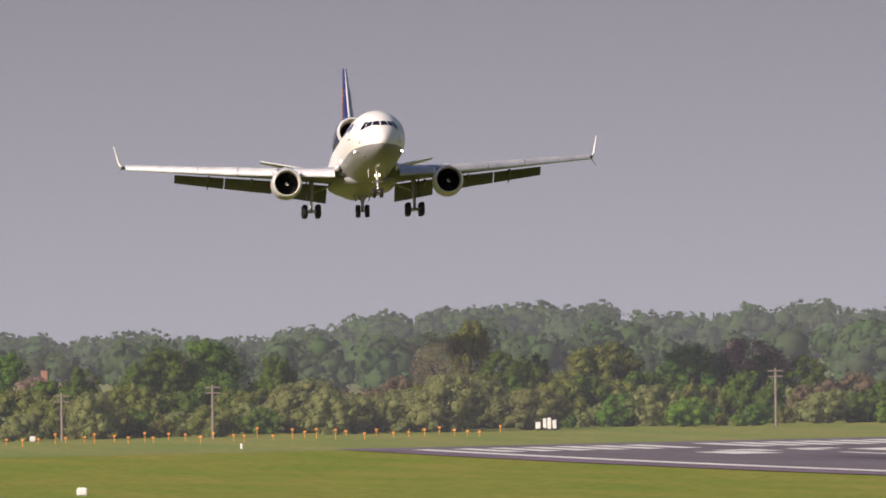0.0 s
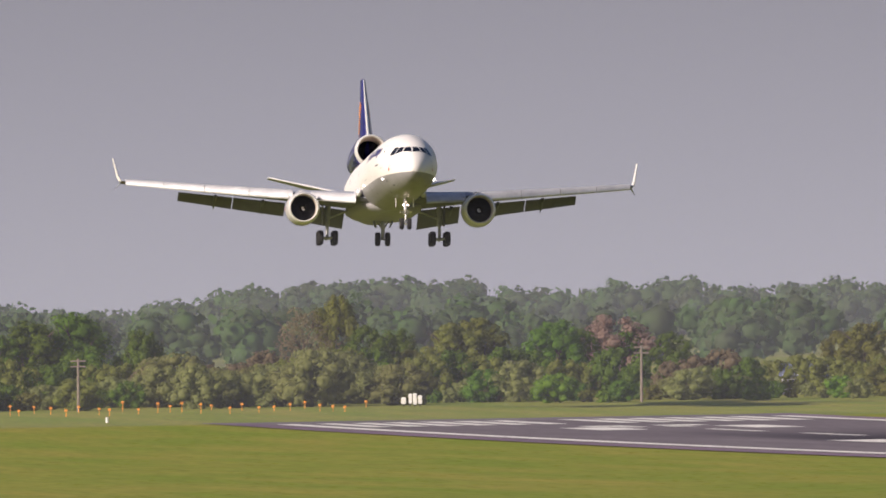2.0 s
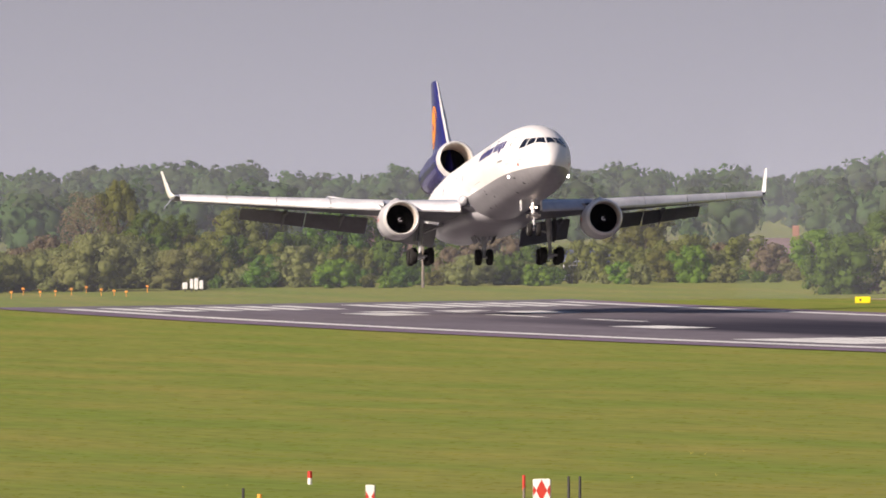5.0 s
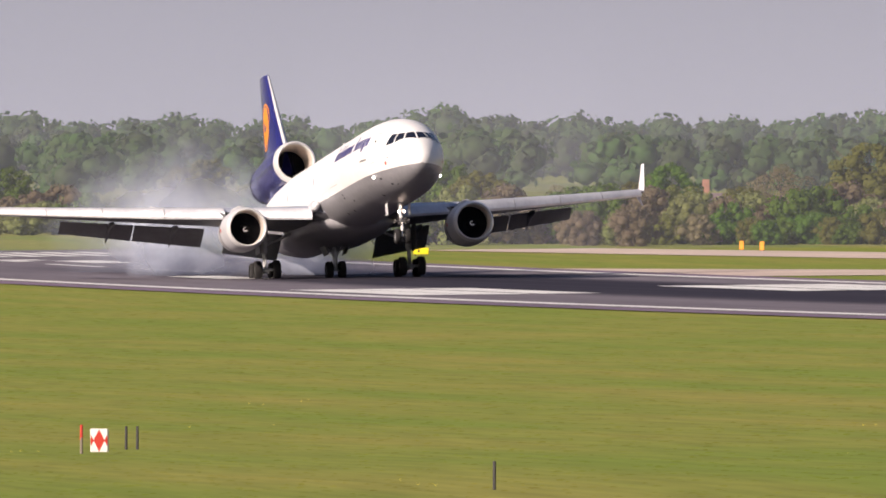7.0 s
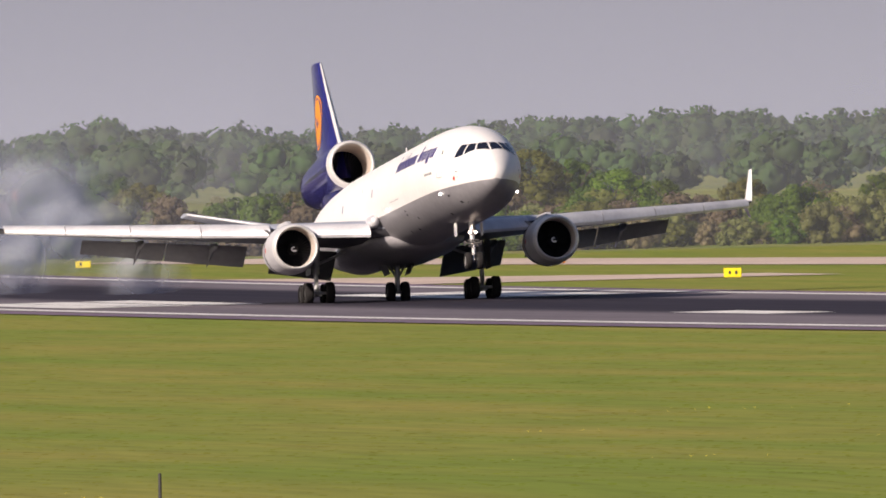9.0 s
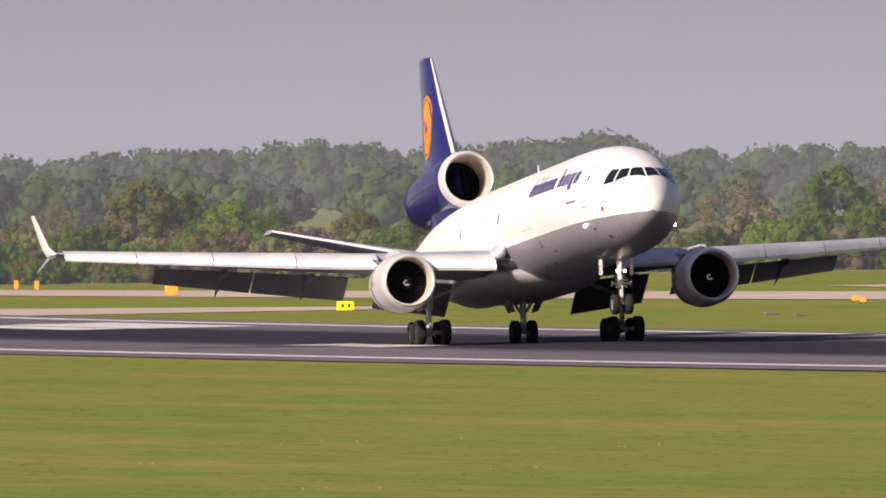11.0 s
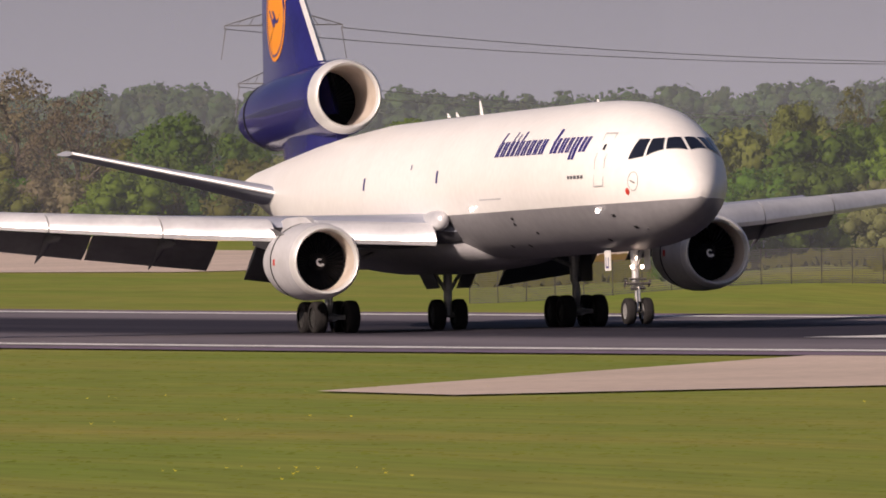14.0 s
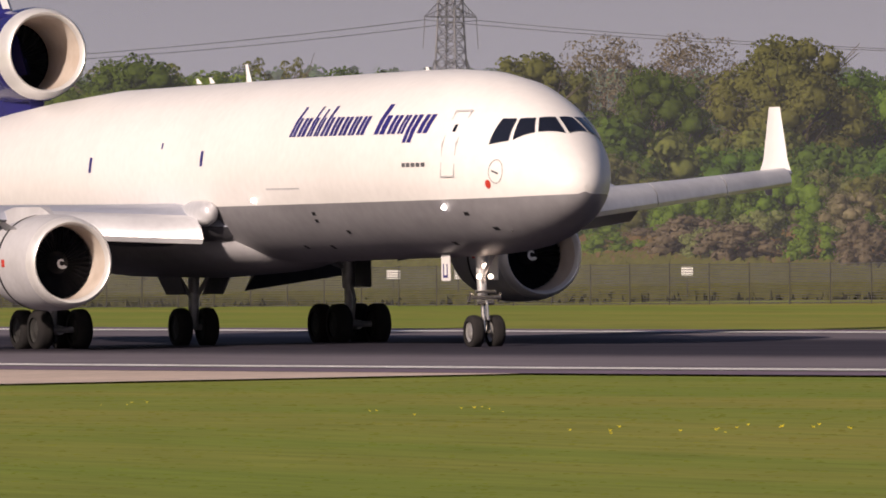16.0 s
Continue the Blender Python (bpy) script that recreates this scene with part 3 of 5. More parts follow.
def foil(x0, y, z, chord, thick, droop=0.0, twist=0.0):
    """A closed ring round a wing section that starts at x0 and runs aft."""
    pts = []
    for t, k in ((0, 0), (0.03, .38), (0.12, .75), (0.3, 1.0), (0.55, .85), (0.8, .42), (1.0, .04)):
        pts.append((t, k * 0.62))
    for t, k in ((0.8, .28), (0.55, .52), (0.3, .62), (0.12, .5), (0.03, .3)):
        pts.append((t, -k * 0.62))
    return [Vector((x0 - t * chord, y, z + thick * chord * k - twist * t * chord)) for t, k in pts]


def build_wing(jet, s):
    bm = bmesh.new()
    ys = [2.0, 5.0, 8.5, 12, 16, 20, 23, 24.45]
    loft(bm, [foil(wing_le(y), s * y, wing_z(y), lerp_table(WING_CHORD, y), 0.135 - 0.0016 * y, twist=0.035) for y in ys])
    bm.normal_update()
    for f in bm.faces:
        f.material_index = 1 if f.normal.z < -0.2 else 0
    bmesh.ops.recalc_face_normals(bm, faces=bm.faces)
    # downward faces take the darker grey, so underside shade sits in the colour
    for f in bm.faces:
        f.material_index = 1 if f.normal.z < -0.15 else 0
    wing = part("wing", bm, [WINGMETAL, UNDER], jet, "pale grey swept wing with shade-dark underside", 35)
    WINGS.append((wing, s))
    rings = []
    for x, r in ((9.0, .03), (8.95, .22), (8.8, .35), (8.4, .43), (7.4, .42), (6.0, .2)):
        rings.append([Vector((x, s * 3.05 + r * .8 * math.cos(2 * math.pi * i / 16), 4.46 + r * math.sin(2 * math.pi * i / 16))) for i in range(16)])
    part("root_fillet", loft(bmesh.new(), rings), SLATM, wing, "rounded pale root fillet", 60)
    # slats, drooped ahead of the leading edge
    for y0, y1 in ((3.35, 7.3), (9.0, 12.9), (12.95, 16.9), (16.95, 20.6), (20.65, 24.1)):
        rings = []
        for i in range(5):
            y = y0 + (y1 - y0) * i / 4
            c = min(0.115 * lerp_table(WING_CHORD, y) + 0.34, 1.06)
            x, z = wing_le(y) + 0.42 * c, wing_z(y) - 0.05
            prof = ((-1.0, 0.38), (-0.55, 0.36), (-0.1, 0.22), (0.22, -0.05), (0.33, -0.36), (0.24, -0.52), (0.02, -0.38), (-0.3, -0.05), (-0.65, 0.24))
            rings.append([Vector((x + a * c, s * y, z + b * c)) for a, b in prof])
        part("slat", loft(bmesh.new(), rings), SLATM, wing, "bright drooped leading edge slat", 40)
    # flaps
    for y0, y1, c0, c1, dr in ((3.5, 7.5, 2.5, 2.2, 0.66), (9.1, 13.9, 1.9, 1.6, 0.62), (14.0, 19.0, 1.6, 1.25, 0.62)):
        rings = []
        for i in range(4):
            y = y0 + (y1 - y0) * i / 3
            c = c0 + (c1 - c0) * i / 3
            ch = lerp_table(WING_CHORD, y)
            te = wing_le(y) - ch
            zz = wing_z(y) - 0.035 * ch - 0.22
            rings.append([p + Vector((0.45, 0, 0)) for p in foil(te, s * y, zz, c, 0.12, twist=dr)])
        part("flap", loft(bmesh.new(), rings), UNDER, wing, "lowered flap in shade-dark grey", 35)
    for y in (6.6, 11.2, 15.6):
        ch = lerp_table(WING_CHORD, y)
        te = wing_le(y) - ch
        zz = wing_z(y) - 0.035 * ch
        rings = []
        for t, r in ((0, .05), (.15, .22), (.45, .28), (.75, .2), (1, .03)):
            x = te + 2.2 - 4.2 * t
            z = zz - 0.38 - (0 if t < .45 else 1.9 * (t - .45))
            rings.append([Vector((x, s * y + r * .6 * math.cos(2 * math.pi * i / 10), z + r * math.sin(2 * math.pi * i / 10))) for i in range(10)])
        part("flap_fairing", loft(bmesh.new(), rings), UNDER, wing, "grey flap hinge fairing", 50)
    # spoiler panels on top, hinged along their front edges
    for y0, y1, f, c, up in ((4.2, 7.6, 0.70, 1.3, 18.0), (9.3, 13.2, 0.66, 1.05, 22.0), (13.25, 17.2, 0.66, 0.95, 22.0)):
        def hinge_at(y):
            ch = lerp_table(WING_CHORD, y)
            return Vector((wing_le(y) - f * ch, s * y, wing_z(y) + (0.135 - 0.0016 * y) * ch * 0.42 - 0.035 * f * ch))
        a, b = hinge_at(y0), hinge_at(y1)
        bm = bmesh.new()
        back, up_by = Vector((-c, 0, -0.10 * c)), Vector((0, 0, 0.045))
        loft(bm, [[p, p + back, p + back + up_by * .4, p + up_by] for p in (a, b)])
        SPOILERS.append((part("spoiler", bm, WINGMETAL, wing, "pale grey spoiler panel", 40), a, (b - a).normalized() * s, up))
    # wingtip fences
    rings = []
    for y, x, z, c in ((24.45, -6.7, wing_z(24.45), 2.8), (24.7, -7.6, wing_z(24.45) + 0.45, 2.1), (25.15, -9.3, wing_z(24.45) + 2.3, 0.95)):
        rings.append([Vector((x - t * c, s * (y + k * 0.11 * c), z)) for t, k in ((0, 0), (.2, .5), (.6, .4), (1, 0), (.6, -.4), (.2, -.5))])
    part("winglet", loft(bmesh.new(), rings), WHITE, wing, "white upswept winglet", 40)
    rings = []
    for y, x, z, c in ((24.45, -8.3, wing_z(24.45) - 0.05, 1.3), (24.95, -9.5, wing_z(24.45) - 0.75, 0.5)):
        rings.append([Vector((x - t * c, s * (y + k * 0.1 * c), z)) for t, k in ((0, 0), (.4, .5), (1, 0), (.4, -.5))])
    part("lower_winglet", loft(bmesh.new(), rings), WINGMETAL, wing, "small lower winglet", 40)


def build_engine(jet, name, x, y, z, r, length, cowl, label, tail=False):
    """Turbofan pod: lip, cowl, liner, fan with its painted spiral, core and exhaust."""
    o = (x, y, z)
    lip = 0.8 if tail else 0.42
    bm = lathe(bmesh.new(), [(-lip, r * (1.055 if tail else 1.03)), (-1.0, r * 1.08), (-2.0, r * 1.10), (-length * 0.55, r * 1.08), (-length * 0.8, r * (1.0 if tail else 0.98)), (-length, r * (0.70 if tail else 0.80)), (-length, r * 0.62)], 44, o)
    pod = part(name, bm, cowl, jet, label, 40)
    part("intake_lip", lathe(bmesh.new(), [(-lip, r * (1.055 if tail else 1.03)), (-0.2, r * 1.0), (-0.05, r * 0.955), (0.0, r * 0.915), (-0.05, r * 0.875), (-0.25, r * 0.845)], 44, o), LIP, pod, "bare metal intake lip", 60)
    deep = -3.2 if tail else -1.4
    part("intake_liner", lathe(bmesh.new(), [(-0.25, r * 0.845), (-0.7, r * 0.83), (deep, r * 0.83)], 44, o), DUCT, pod, "tan intake liner", 60)
    bm = bmesh.new()
    bmesh.ops.create_circle(bm, cap_ends=True, segments=32, radius=r * 0.83, matrix=Matrix.Translation((x + deep - 0.2, y, z)) @ Matrix.Rotation(math.pi / 2, 4, "Y"))
    part("fan_hub_plate", bm, DARK, pod, "dark fan face")
    bm = bmesh.new()
    for i in range(36):
        a = 2 * math.pi * i / 36
        for q0, q1 in ((0.24, 0.55), (0.55, 0.82)):
            vs = []
            for q, side in ((q0, -1), (q0, 1), (q1, 1), (q1, -1)):
                b = a + 0.16 * q + side * (0.055 if q > 0.3 else 0.075)
                vs.append(bm.verts.new((x + deep - 0.08 + side * (0.05 + 0.05 * q), y + r * q * math.cos(b), z + r * q * math.sin(b))))
            bm.faces.new(vs)
    tagged(part("fan", bm, FANMETAL, pod, "dark metal fan blades"), kind="stuff")
    part("spinner", lathe(bmesh.new(), [(deep + 0.45, 0.01), (deep + 0.35, r * 0.10), (deep + 0.15, r * 0.2), (deep, r * 0.26)], 24, o), DARK, pod, "dark spinner", 60)
    if not tail:
        bm = bmesh.new()
        prev = None
        for i in range(22):
            a = 0.6 + i * 0.24
            q = r * (0.035 + 0.095 * i / 21)
            w = 0.017 * r * (1 + i / 14)
            xx = x + deep + 0.47 - 1.35 * q / r * 0.62
            cur = [bm.verts.new((xx + 0.015, y + (q + k * w) * math.cos(a), z + (q + k * w) * math.sin(a))) for k in (-1, 1)]
            if prev:
                bm.faces.new((prev[0], prev[1], cur[1], cur[0]))
            prev = cur
        part("spinner_spiral", bm, WHITE, pod, "white painted spiral")
        part("core_cowl", lathe(bmesh.new(), [(-length, r * 0.66), (-length - 0.6, r * 0.6), (-length - 1.5, r * 0.42), (-length - 1.5, r * 0.36)], 32, o), DARK, pod, "dark core cowl", 50)
        part("cowl_joint", lathe(bmesh.new(), [(-length * 0.52, r * 1.088), (-length * 0.52, r * 1.096), (-length * 0.545, r * 1.094), (-length * 0.545, r * 1.084)], 44, o), DARK, pod, "dark open cowl joint")
    part("exhaust_cone", lathe(bmesh.new(), [(-length, r * 0.62), (-length + 0.6, r * 0.55), (-length - 0.1, r * 0.35), (-length - 1.2, r * 0.05)], 28, o), DARK, pod, "dark exhaust cone", 50)
    return pod


def build_wing_engine(jet, s):
    x, y, z, r = 9.85, s * 8.3, 2.93, 1.44
    pod = build_engine(jet, "engine", x, y, z, r, 5.2, COWL, "grey-white turbofan engine under the wing")
    rings = []
    for px, lo, hi, w in ((8.3, 4.3, 4.42, .05), (7.4, 4.1, 4.75, .22), (5.0, 3.9, 4.75, .28), (2.0, 3.5, 4.3, .24), (-0.5, 3.7, 4.0, .05)):
        rings.append([Vector((px, y + w, lo)), Vector((px, y + w * .7, hi)), Vector((px, y - w * .7, hi)), Vector((px, y - w, lo))])
    part("pylon", loft(bmesh.new(), rings), COWL, pod, "engine pylon", 40)
    # strakes and a red stencil
    for k in (-1, 1):
        bm = bmesh.new()
        loft(bm, [[Vector((7.9 + a, y + k * (r * 1.08 * .72 + b), z + r * 1.08 * .70 + c)) for a, b, c in ((0, 0, 0), (-1.3, 0, 0), (-1.3, .30, .30), (-.6, .25, .25))],
                  [Vector((7.9 + a, y + k * (r * 1.08 * .72 + b) + .03, z + r * 1.08 * .70 + c - .03)) for a, b, c in ((0, 0, 0), (-1.3, 0, 0), (-1.3, .30, .30), (-.6, .25, .25))]])
        part("strake", bm, COWL, pod, "small cowl strake")
    box(b := bmesh.new(), 7.5, 7.75, y - r * 1.105, y - r * 1.09, z - 0.12, z + 0.12)
    part("stencil", b, RED, pod, "small red stencil")


def build_tail(jet):
    # fin, with the centre engine below it
    bm = bmesh.new()
    rings = []
    for z, le, ch, th in ((9.3, -15.9, 10.9, .8), (11.4, -17.3, 9.2, .62), (14.5, -20.4, 6.0, .42), (17.45, -23.35, 3.4, .22)):
        rings.append([Vector((le - t * ch, k * th, z)) for t, k in ((0, 0), (.06, .5), (.25, 1), (.6, .8), (1, .03), (.6, -.8), (.25, -1), (.06, -.5))])
    part("fin", loft(bm, rings), NAVY, jet, "dark blue tail fin", 40)
    rings = [[Vector((le + .06 - t * .28, k * .07 * w, z)) for t, k in ((0, 0), (.5, .8), (1, 1.5), (1, -1.5), (.5, -.8))] for z, le, w in ((11.6, -17.5, 1.5), (14.5, -20.4, 1.25), (17.4, -23.3, .8))]
    part("fin_leading_edge", loft(bmesh.new(), rings), LIP, jet, "bare metal fin leading edge", 40)
    for s in (-1, 1):
        def fin_y(x, z):
            le, ch, th = (lerp_table(t, z) for t in ([(11.4, -17.3), (14.5, -20.4), (17.45, -23.35)], [(11.4, 9.2), (14.5, 6.0), (17.45, 3.4)], [(11.4, .62), (14.5, .42), (17.45, .22)]))
            t = (le - x) / ch
            return s * th * lerp_table([(0, 0), (.06, .5), (.25, 1), (.6, .8), (1, .03)], t)

        def disc(r0, r1, off):
            bm = bmesh.new()
            m = 40
            for i in range(m):
                a0, a1 = 2 * math.pi * i / m, 2 * math.pi * (i + 1) / m
                for k in range(4):
                    q0, q1 = r0 + (r1 - r0) * k / 4, r0 + (r1 - r0) * (k + 1) / 4
                    vs = []
                    for a, q in ((a0, q0), (a1, q0), (a1, q1), (a0, q1)):
                        x, z = -23.1 + q * math.cos(a), 13.5 + q * math.sin(a)
                        vs.append(bm.verts.new((x, fin_y(x, z) + s * off, z)))
                    bm.faces.new(vs)
            bmesh.ops.remove_doubles(bm, verts=bm.verts, dist=1e-4)
            return bm

        part("tail_disc", disc(0.0, 1.80, 0.02), ORANGE, jet, "orange disc on the fin")
        part("tail_ring", disc(1.52, 1.62, 0.03), INK, jet, "dark ring on the orange disc")
        bm = bmesh.new()
        for q in (((-24.4, 13.2), (-22.3, 13.55), (-21.8, 14.2), (-22.5, 13.35)), ((-24.2, 13.9), (-23.2, 13.85), (-22.7, 13.4), (-23.3, 13.2)), ((-24.3, 12.4), (-23.2, 13.3), (-22.9, 13.3), (-23.5, 12.9))):
            bm.faces.new([bm.verts.new((x, fin_y(x, z) + s * 0.035, z)) for x, z in q])
        part("tail_emblem", bm, INK, jet, "plain dark slanting emblem")
    pod = build_engine(jet, "tail_engine", -13.9, 0, 10.05, 1.5, 13.0, NAVY, "dark blue centre engine in the fin", True)
    part("reverser_joint", lathe(bmesh.new(), [(-10.6, 1.475), (-10.6, 1.50), (-10.75, 1.495), (-10.75, 1.46)], 44, (-13.9, 0, 10.05)), DARK, pod, "dark joint round the pod")
    hinge = Matrix.Translation((-13.9, 0, 10.05))
    pod.matrix_basis = hinge @ Matrix.Rotation(radians(-3.5), 4, "Y") @ hinge.inverted()
    # saddle between the pod and the hull, and the fillet
    rings = []
    for x, w, lo, hi in ((-15.0, .22, 7.7, 8.75), (-16.8, .7, 7.2, 8.9), (-19.5, .8, 6.9, 9.0), (-21.5, .6, 6.8, 9.1), (-23.0, .15, 7.2, 9.0)):
        rings.append([Vector((x, w, lo)), Vector((x, w * 1.3, hi)), Vector((x, -w * 1.3, hi)), Vector((x, -w, lo))])
    part("engine_saddle", loft(bmesh.new(), rings), NAVY, jet, "dark blue engine mount", 40)
    for s in (-1, 1):
        rings = [foil(le, s * yy, z, ch, th) for yy, le, z, ch, th in ((1.0, -17.6, 5.75, 7.4, .11), (4.5, -20.9, 6.75, 5.0, .1), (9.0, -25.0, 8.0, 2.5, .09))]
        stab = part("tailplane", loft(bmesh.new(), rings), WINGMETAL, jet, "pale grey tailplane", 40)
        rings = [foil(le + .06, s * yy, z, ch, .5) for yy, le, z, ch in ((2.0, -18.5, 6.04, .42), (9.0, -24.95, 8.0, .3))]
        part("tailplane_edge", loft(bmesh.new(), rings), SLATM, stab, "bright metal leading edge", 40)


def wheel(jet_part, x, y, z, r, w, name="wheel", metal=None):
    prof = [(-w / 2, r * .62), (-w / 2, r * .86), (-w * .38, r * .97), (-w * .15, r), (w * .15, r), (w * .38, r * .97), (w / 2, r * .86), (w / 2, r * .62)]
    turn = Matrix.Translation((x, y, z)) @ Matrix.Rotation(math.pi / 2, 4, "Z")
    t = part(name, lathe(bmesh.new(), prof, 32, (0, 0, 0), turn), RUBBER, jet_part, "black tyre", 50)
    bm = lathe(bmesh.new(), [(-w * .46, r * .04), (-w * .46, r * .2), (-w * .30, r * .45), (-w * .40, r * .63), (w * .40, r * .63), (w * .30, r * .45), (w * .46, r * .2), (w * .46, r * .04)], 24, (0, 0, 0), turn)
    part("rim", bm, metal or RIMSHADE, t, "metal wheel rim", 40)
    return t


def build_gear(jet):
    for s in (-1, 1):
        y = s * 5.335
        bm = bmesh.new()
        bar(bm, (0, y, 1.9), (0.15, y - s * 0.1, 4.3), 0.22, 0.26, 14)
        bar(bm, (0, y, 0.68), (0, y, 2.0), 0.15, 0.15, 12)
        bar(bm, (-0.85, y, 0.66), (0.85, y, 0.66), 0.16, 0.16, 10)
        bar(bm, (0.05, y, 2.5), (0.2, y - s * 2.3, 3.4), 0.09)
        bar(bm, (0, y, 2.3), (-1.6, y, 4.0), 0.10)
        bar(bm, (0.32, y, 0.8), (0.5, y, 1.55), 0.06)
        bar(bm, (0.5, y, 1.55), (0.15, y, 2.1), 0.06)
        for dx in (-0.82, 0.82):
            bar(bm, (dx, y - 0.75, 0.67), (dx, y + 0.75, 0.67), 0.1)
        leg = part("main_gear", bm, STRUT, jet, "grey main landing gear leg", 40)
        for dx in (-0.82, 0.82):
            for dy in (-0.69, 0.69):
                wheel(leg, dx, y + dy, 0.68, 0.68, 0.52)
        box(b := bmesh.new(), -0.9, 0.9, y + s * 0.42, y + s * 0.47, 1.9, 3.8, 0.02)
        part("gear_door", b, UNDER, leg, "grey gear door")
    bm = bmesh.new()
    bar(bm, (-0.65, 0, 0.66), (-0.55, 0, 3.0), 0.17, 0.2, 12)
    bar(bm, (-0.65, -0.6, 0.66), (-0.65, 0.6, 0.66), 0.1)
    for y in (-0.75, 0.75):
        bar(bm, (-0.6, 0, 1.5), (-0.6, y, 2.7), 0.08)
    leg = part("centre_gear", bm, STRUT, jet, "grey centre landing gear leg", 40)
    for dy in (-0.47, 0.47):
        wheel(leg, -0.65, dy, 0.66, 0.66, 0.46)
    for s in (-1, 1):
        bm = bmesh.new()
        loft(bm, [[Vector((-1.6, s * 1.05, 2.75)), Vector((0.5, s * 1.05, 2.75)), Vector((0.4, s * 0.62, 1.75)), Vector((-1.4, s * 0.62, 1.75))],
                  [Vector((-1.6, s * 1.10, 2.75)), Vector((0.5, s * 1.10, 2.75)), Vector((0.4, s * 0.67, 1.75)), Vector((-1.4, s * 0.67, 1.75))]])
        part("gear_door", bm, UNDER, leg, "grey gear door")
    # nose gear
    x = 24.72
    bm = bmesh.new()
    bar(bm, (x, 0, 0.55), (x - 0.12, 0, 1.75), 0.09, 0.09, 12)
    bar(bm, (x, -0.45, 0.53), (x, 0.45, 0.53), 0.07)
    nose = part("nose_gear", bm, SHINY, jet, "bright chrome nose gear leg", 40)
    bm = bmesh.new()
    bar(bm, (x - 0.1, 0, 1.55), (x - 0.3, 0, 3.3), 0.15, 0.17, 12)
    bar(bm, (x - 0.2, 0, 2.2), (x + 1.4, 0, 3.4), 0.07)
    part("upper_leg", bm, STRUT, nose, "grey upper leg", 40)
    bm = bmesh.new()
    for a, b, r in (((x + .2, -.5, 1.62), (x + .2, .5, 1.62), .06), ((x + .1, -.3, 1.45), (x + .1, .3, 1.45), .08), ((x + .15, -.35, 1.8), (x + .15, .35, 1.8), .05), ((x + .3, 0, 0.9), (x + .25, 0, 1.5), .05),
                    ((x - .05, -.5, 1.5), (x + .15, -.5, 1.75), .05), ((x - .05, .5, 1.5), (x + .15, .5, 1.75), .05)):
        bar(bm, a, b, r)
    part("steering_unit", bm, SHINY, nose, "bright steering links", 40)
    for dy in (-0.36, 0.36):
        wheel(nose, x, dy, 0.53, 0.53, 0.38, "wheel", RIM)
    for y, z in ((-0.2, 2.28), (0.2, 2.28), (0.0, 2.62)):
        bm = bmesh.new()
        bmesh.ops.create_uvsphere(bm, u_segments=12, v_segments=8, radius=0.085, matrix=Matrix.Translation((x + 0.12, y, z)))
        part("taxi_light", bm, LAMPWARM, nose, "lit taxi light")
    for s in (-1, 1):
        box(b := bmesh.new(), x - 1.5, x - 0.75, s * 0.80, s * 0.84, 2.15, 3.0, 0.02)
        d = part("nose_gear_door", b, WHITE, nose, "white nose gear door with a dark mark")
        for u0, u1, z0, z1 in ((-1.32, -1.25, 2.32, 2.7), (-1.02, -0.95, 2.32, 2.7), (-1.32, -0.95, 2.26, 2.34)):
            box(b := bmesh.new(), x + u0, x + u1, s * 0.845, s * 0.85, z0, z1)
            part("door_mark", b, INK, d, "dark mark as plain bars")


jet = thing("cargo_jet", "white and grey three-engined cargo jet with dark blue tail", "aircraft")
build_fuselage(jet)
for s in (-1, 1):
    build_wing(jet, s)
    build_wing_engine(jet, s)
build_tail(jet)
build_gear(jet)


# ---- woods ----
def crown_arrays(rng, lobes, count, leaf, core=0.66):
    """Leaf clumps over a heap of lobes (x, y, z, r): vertices, faces and soft outward normals."""
    V, F, N = [], [], []
    tot = sum(l[3] ** 2 for l in lobes)
    for (cx, cy, cz, r) in lobes:
        n = int(count * r * r / tot)
        d = rng.normal(size=(n, 3))
        d /= np.linalg.norm(d, axis=1)[:, None]
        d[:, 2] = np.where(d[:, 2] < -0.5, -d[:, 2], d[:, 2])
        rad = r * rng.uniform(0.84, 1.08, n)
        c = np.array((cx, cy, cz)) + d * rad[:, None] * np.array((1, 1, 0.85))
        t = rng.normal(size=(n, 3))
        nn = d + 0.55 * rng.normal(size=(n, 3))
        nn *= np.sign((nn * d).sum(1))[:, None]
        a = np.cross(nn, t)
        a /= np.linalg.norm(a, axis=1)[:, None] + 1e-9
        b = np.cross(nn, a)
        b /= np.linalg.norm(b, axis=1)[:, None] + 1e-9
        s = leaf * rng.uniform(0.5, 1.2, n)[:, None]
        base = len(V)
        quad = np.stack([c - a * s - b * s * .5, c + a * s * .3 - b * s * .9, c + a * s + b * s * .2, c - a * s * .2 + b * s * .8], 1).reshape(-1, 3)
        V.extend(map(tuple, quad))
        nn /= np.linalg.norm(nn, axis=1)[:, None]
        soft = 0.8 * d + 0.35 * nn + np.array((0, 0, 0.15))
        soft /= np.linalg.norm(soft, axis=1)[:, None]
        N.extend(map(tuple, np.repeat(soft, 4, 0)))
        F.extend((base + 4 * i, base + 4 * i + 1, base + 4 * i + 2, base + 4 * i + 3) for i in range(n))
        if core:
            bm = bmesh.new()
            bmesh.ops.create_icosphere(bm, subdivisions=1, radius=r * core)
            base = len(V)
            V.extend((cx + v.co.x, cy + v.co.y, cz + v.co.z * 0.85) for v in bm.verts)
            N.extend(tuple(v.co.normalized()) for v in bm.verts)
            bm.verts.index_update()
            F.extend(tuple(base + v.index for v in f.verts) for f in bm.faces)
            bm.free()
    return V, F, N


